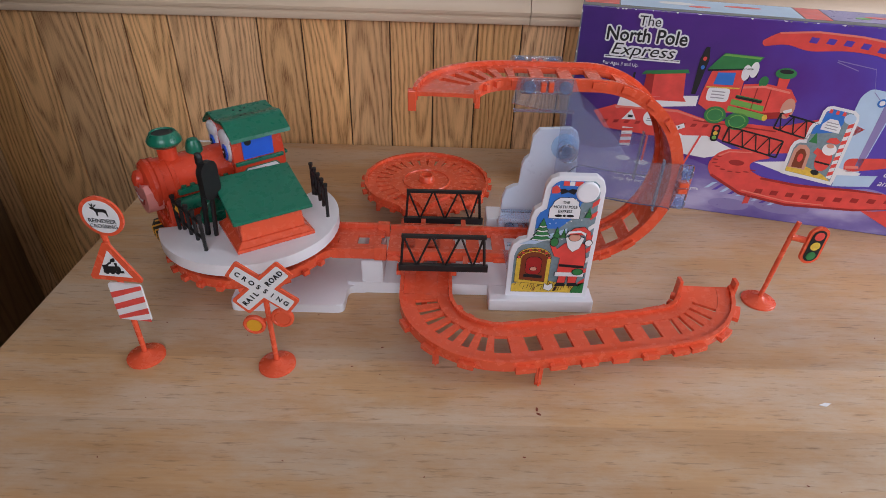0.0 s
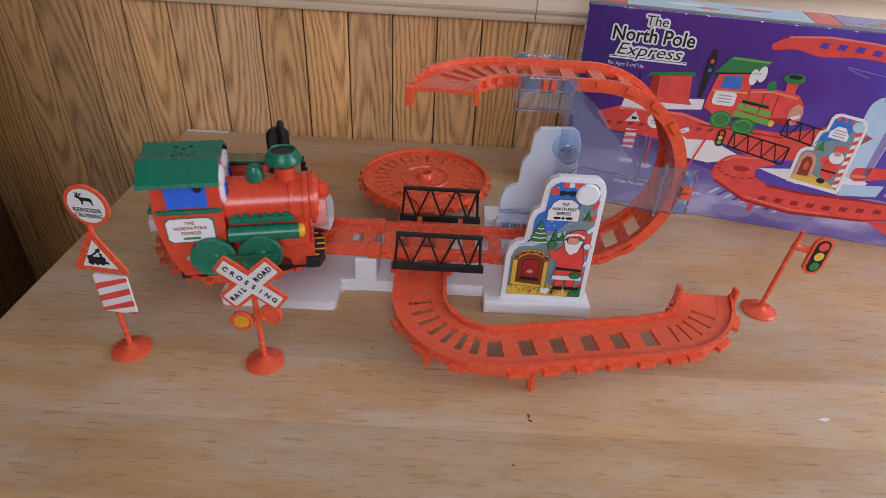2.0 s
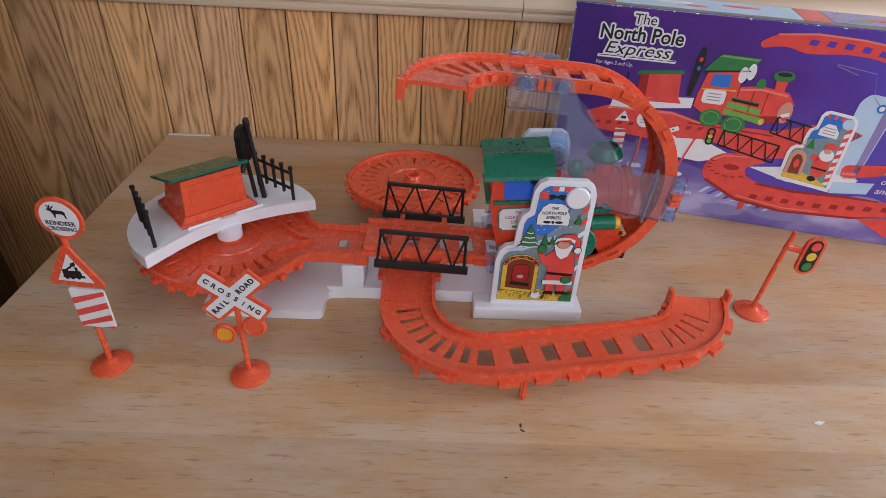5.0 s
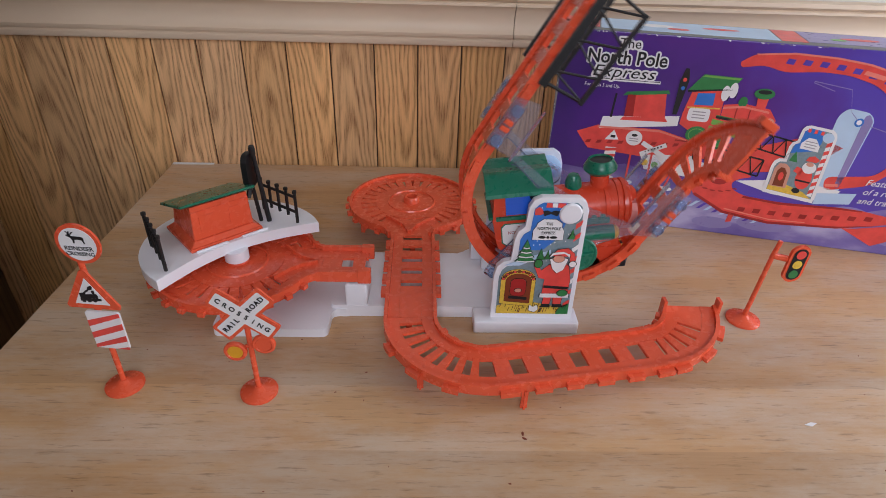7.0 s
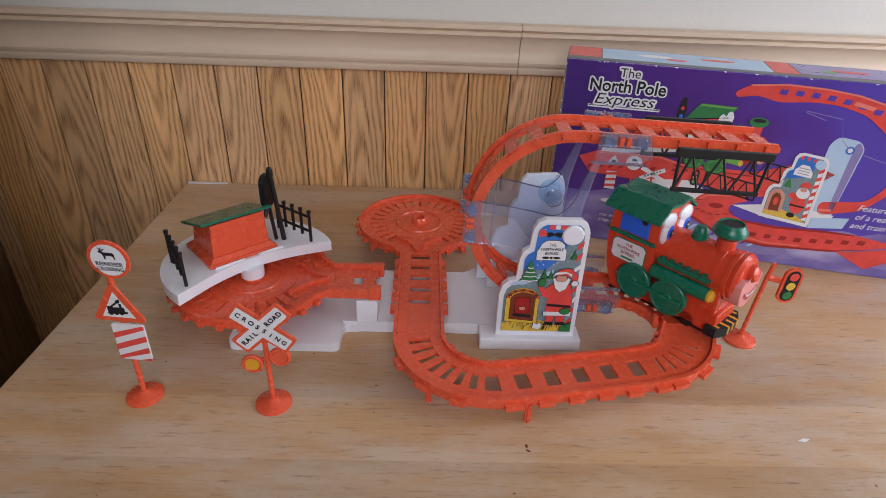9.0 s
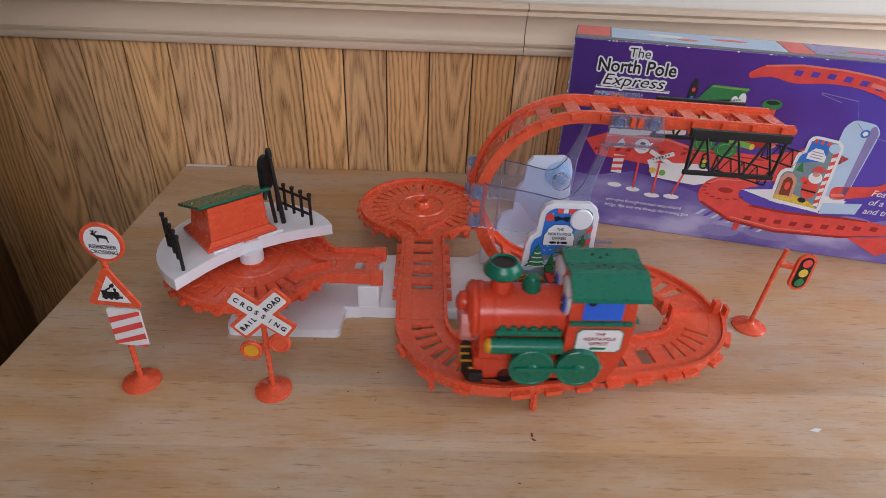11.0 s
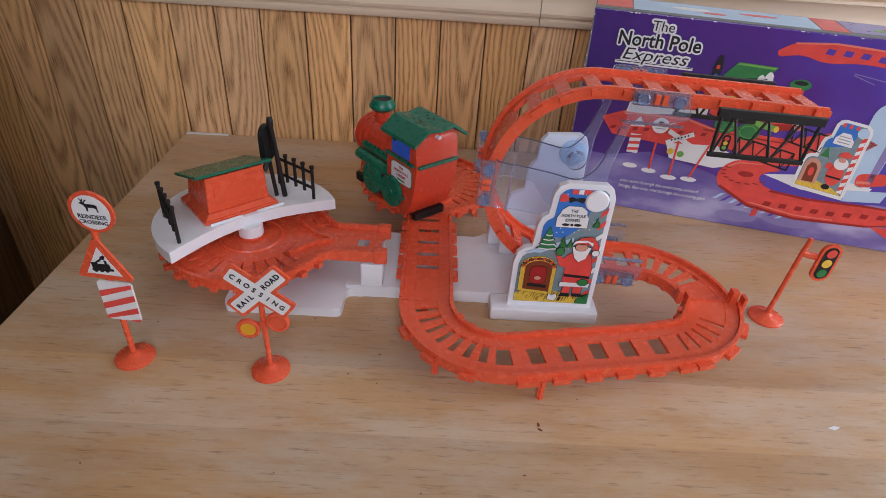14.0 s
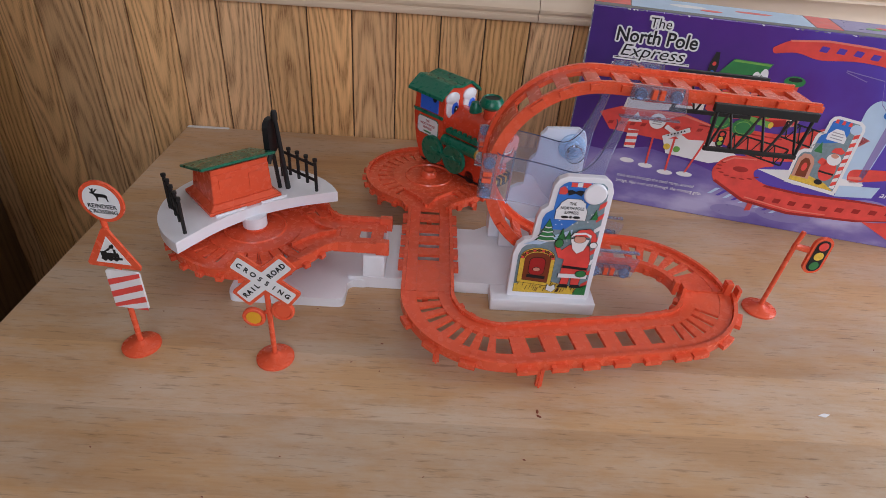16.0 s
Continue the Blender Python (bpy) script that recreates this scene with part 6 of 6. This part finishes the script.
    for dz, mat in ((0.0, PRED), (-0.012, SKYBLUE)):
        flat("print_lens", ellipse(0.178, 0.236 + dz, 0.0026, 0.0030, 10), mat, 8)
    flat("print_station_side", [(0.1045, 0.1745), (0.1635, 0.1785), (0.168, 0.1725), (0.100, 0.1690)], PRED, 5)
    flat("print_hub", ellipse(0.262, 0.0885, 0.011, 0.0045, 18), PDRED, 7)
    for k in range(6):
        z = 0.113 + 0.0022 * k
        flat("print_cross_letter", rect(0.1455 + 0.0042 * k, 0.1475 + 0.0042 * k, z + 0.0098 - 0.0002 * k, z + 0.0122 - 0.0002 * k), INK, 14)
    flat("print_deer", ellipse(0.126, 0.1475, 0.0045, 0.0022, 10), INK, 11)
    for z in (0.1420, 0.1385):
        flat("print_words", rect(0.1195, 0.1325, z - 0.0007, z + 0.0007), GREYINK, 11)
    flat("print_engine", rect(0.0915, 0.0985, 0.1405, 0.1445), INK, 11)
    # title: black letters in a white outline made of the same letters set round about
    words = (("The", 0.0190, 0.0950, 0.2790, 0.0, 1.0), ("North Pole", 0.0262, 0.0940, 0.2590, 0.0, 0.92), ("Express", 0.0230, 0.0920, 0.2388, 0.25, 1.22))
    for txt, size, x, z, lean, wide in words:
        for k in range(12):
            a = 2 * math.pi * k / 12
            lettering("lettering_outline", txt, size, upright(x + 0.0024 * math.cos(a), -0.0017 - 0.00003 * k, z + 0.0024 * math.sin(a)), PWHITE, t, shear=lean, squeeze=wide, bold=0.0003, depth=0.00001)
        lettering("lettering", txt, size, upright(x, -0.0024, z), INK, t, shear=lean, squeeze=wide, bold=0.0005 if txt == "North Pole" else 0.0, depth=0.00005)
    flat("title_bar", [(0.041, 0.2255), (0.146, 0.2265), (0.146, 0.2305), (0.041, 0.2295)], PWHITE, 13)
    T = lambda x, z: upright(x, -0.0021, z)
    flat("title_line", [(0.042, 0.2278), (0.145, 0.2288), (0.145, 0.2298), (0.042, 0.2288)], INK, 15)
    lettering("lettering", "For Ages 3 and Up.", 0.0072, T(0.066, 0.2185), PWHITE, t, squeeze=0.9)
    for i, txt in enumerate(("Features", "of a real", "and train")):
        lettering("lettering", txt, 0.0135, upright(0.480, -0.0021, 0.113 - i * 0.0145), PWHITE, t, shear=0.25)
    for i, txt in enumerate(("train spins through the steel ramp, around", "bridge, flips over and through the crossing gate.")):
        lettering("lettering", txt, 0.0078, upright(0.088, -0.0021, 0.0480 - i * 0.0095), PWHITE, t, squeeze=0.88, shear=0.12, align="LEFT")
    # lid: pale picture panels between red ends and a worn edge
    def lid(name, x0, x1, y0, y1, mat, lift=1):
        part(name, prism([(x0, y0), (x1, y0), (x1, y1), (x0, y1)], BOX_H + 0.0002, BOX_H + 0.0003 + 0.0003 * lift), mat, t)
    lid("lid_base", 0.001, BOX_W - 0.001, 0.001, BOX_D - 0.001, GREYCARD, 1)
    lid("lid_end", 0.002, 0.050, 0.020, BOX_D - 0.004, PRED, 2)
    lid("lid_panel", 0.052, 0.290, 0.016, BOX_D - 0.004, PALE, 2)
    lid("lid_end", 0.292, 0.325, 0.016, BOX_D - 0.004, PRED, 2)
    lid("lid_panel", 0.327, 0.480, 0.020, BOX_D - 0.004, LILAC, 2)
    lid("lid_end", 0.482, BOX_W - 0.004, 0.020, BOX_D - 0.004, PRED, 2)
    for x, y, w, h, mat in ((0.13, 0.055, 0.05, 0.02, PWHITE), (0.16, 0.04, 0.03, 0.012, PRED), (0.22, 0.06, 0.05, 0.012, PRED), (0.40, 0.055, 0.05, 0.014, PRED), (0.37, 0.045, 0.02, 0.012, PLIME)):
        part("lid_print", prism(ellipse(x, y, w / 2, h / 2, 16), BOX_H + 0.001, BOX_H + 0.0013), mat, t)


# ---- specks on the table ----
def build_specks():
    chip = thing("paper_scrap", pose(0.418, 0.46, 0.0), "tiny white paper scrap on the table", "scrap")
    part("scrap", prism([(-0.007, -0.001), (0.0, -0.003), (0.007, 0.001), (0.001, 0.002)], 0.0002, 0.0009), PWHITE, chip)
    # white strip added as the pale edge of the table's back left corner
    st = thing("edge_strip", pose(-0.425, 1.080, 0.0), "thin pale strip along the back left edge of the table", "paper")
    part("strip", prism([(-0.036, -0.004), (0.040, -0.002), (0.040, 0.004), (-0.036, 0.004)], 0.0002, 0.0012), PWHITE, st)
    rnd = random.Random(5)
    d = thing("crumbs", pose(0, 0, 0), "dark crumbs and nicks scattered on the table", "crumbs", kind="stuff")
    bm = bmesh.new()
    spots = [(0.119, 0.44), (0.118, 0.446), (-0.20, 0.545), (-0.075, 0.50), (-0.045, 0.53)] + [(rnd.uniform(-0.3, 0.55), rnd.uniform(0.32, 0.6)) for _ in range(26)]
    for i, (x, y) in enumerate(spots):
        r = 0.0018 if i < 2 else rnd.uniform(0.0004, 0.0011)
        lathe([(r, 0.0001), (r * 0.6, 0.0005), (0, 0.0006)], 7, pose(x, y, 0, 0, 0, rnd.uniform(0, 180)) @ Matrix.Diagonal((1.6, 0.8, 1, 1)), bm)
    part("crumb", bm, PBROWN, d)


TRAIN = build_train()
PLATFORM = build_platform()
build_signs()
build_box()
build_specks()


# ---- what moves ----
def motions():
    low, high = LOW, HIGH
    rows = [(0.0, -0.2595, 0.695, high, 220, 0), (0.5, -0.276, 0.660, high, 251, 0), (1.0, -0.268, 0.622, high, 294, 0), (1.2, -0.2645, 0.613, high, 305, 0), (1.5, -0.2400, 0.597, high, 334, 0), (2.0, -0.1920, 0.5950, high, 373, 0),
            (2.5, -0.1545, 0.6227, high, 396, 0), (3.0, -0.1015, 0.6535, high, 376, 0), (3.5, -0.0355, 0.660, high, 367, 0), (4.0, 0.0405, 0.662, high, 363, 0), (4.5, 0.113, 0.66, high, 360, 0), (5.0, 0.172, 0.66, high, 360, -5),
            (5.6, 0.198, 0.66, high + 0.006, 360, -18), (6.3, 0.208, 0.66, high + 0.014, 360, -24), (6.5, 0.206, 0.66, high + 0.012, 360, -21), (7.0, 0.181, 0.66, high + 0.004, 360, -7), (7.5, 0.191, 0.66, high + 0.006, 360, -11), (7.7, 0.192, 0.66, high, 360, 0), (8.0, 0.206, 0.662, high, 360, 0),
            (8.5, 0.2537, 0.6543, high, 351, 0), (9.0, 0.3125, 0.6310, high - 0.005, 311, 0), (9.5, 0.322, 0.580, 0.049, 262, 0), (10.0, 0.282, 0.5420, 0.038, 203, 0), (10.5, 0.212, 0.5275, low + 0.001, 191, 0), (11.0, 0.130, 0.5110, low, 181, 0),
            (11.5, 0.0396, 0.531, low + 0.001, 145, 0), (12.0, 0.0118, 0.5867, low, 107, 0), (12.5, 0.0023, 0.651, low, 93, 0), (13.0, 0.001, 0.720, low, 90, 0), (13.5, -0.0062, 0.785, low, 97, 0),
            (14.0, -0.043, 0.8243, low, 130, 0), (14.5, -0.063, 0.876, low, 103, 0), (15.0, -0.0482, 0.918, low, 54, 0), (15.6, 0.0153, 0.927, low, -13, 0), (16.0, 0.0453, 0.9085, low, -45, 0)]
    walk(TRAIN, [(t, pose(x, y, z, 0, 0, a) @ pose(0, 0, 0, 0, p, 0)) for t, x, y, z, a, p in rows])
    walk(PLATFORM, [(t, pose(*LEFT_C, HIGH, 0, 0, a)) for t, a in ((0.0, 213), (0.5, 249), (1.0, 288.5), (1.2, 303), (1.5, 326), (2.0, 367), (2.3, 392), (2.5, 401.5), (2.7, 401.5), (16.0, 401.5))])
    walk(RAMP, [(t, pose(*HUB, 0, a, 0)) for t, a in ((0.0, 0), (4.6, 0), (5.3, 12), (5.8, 38), (6.3, 65), (6.5, 74), (6.7, 88), (6.9, 111), (7.1, 127), (7.3, 135), (7.5, 152), (7.7, 180), (7.8, 182.3), (16.0, 182.3))])


motions()
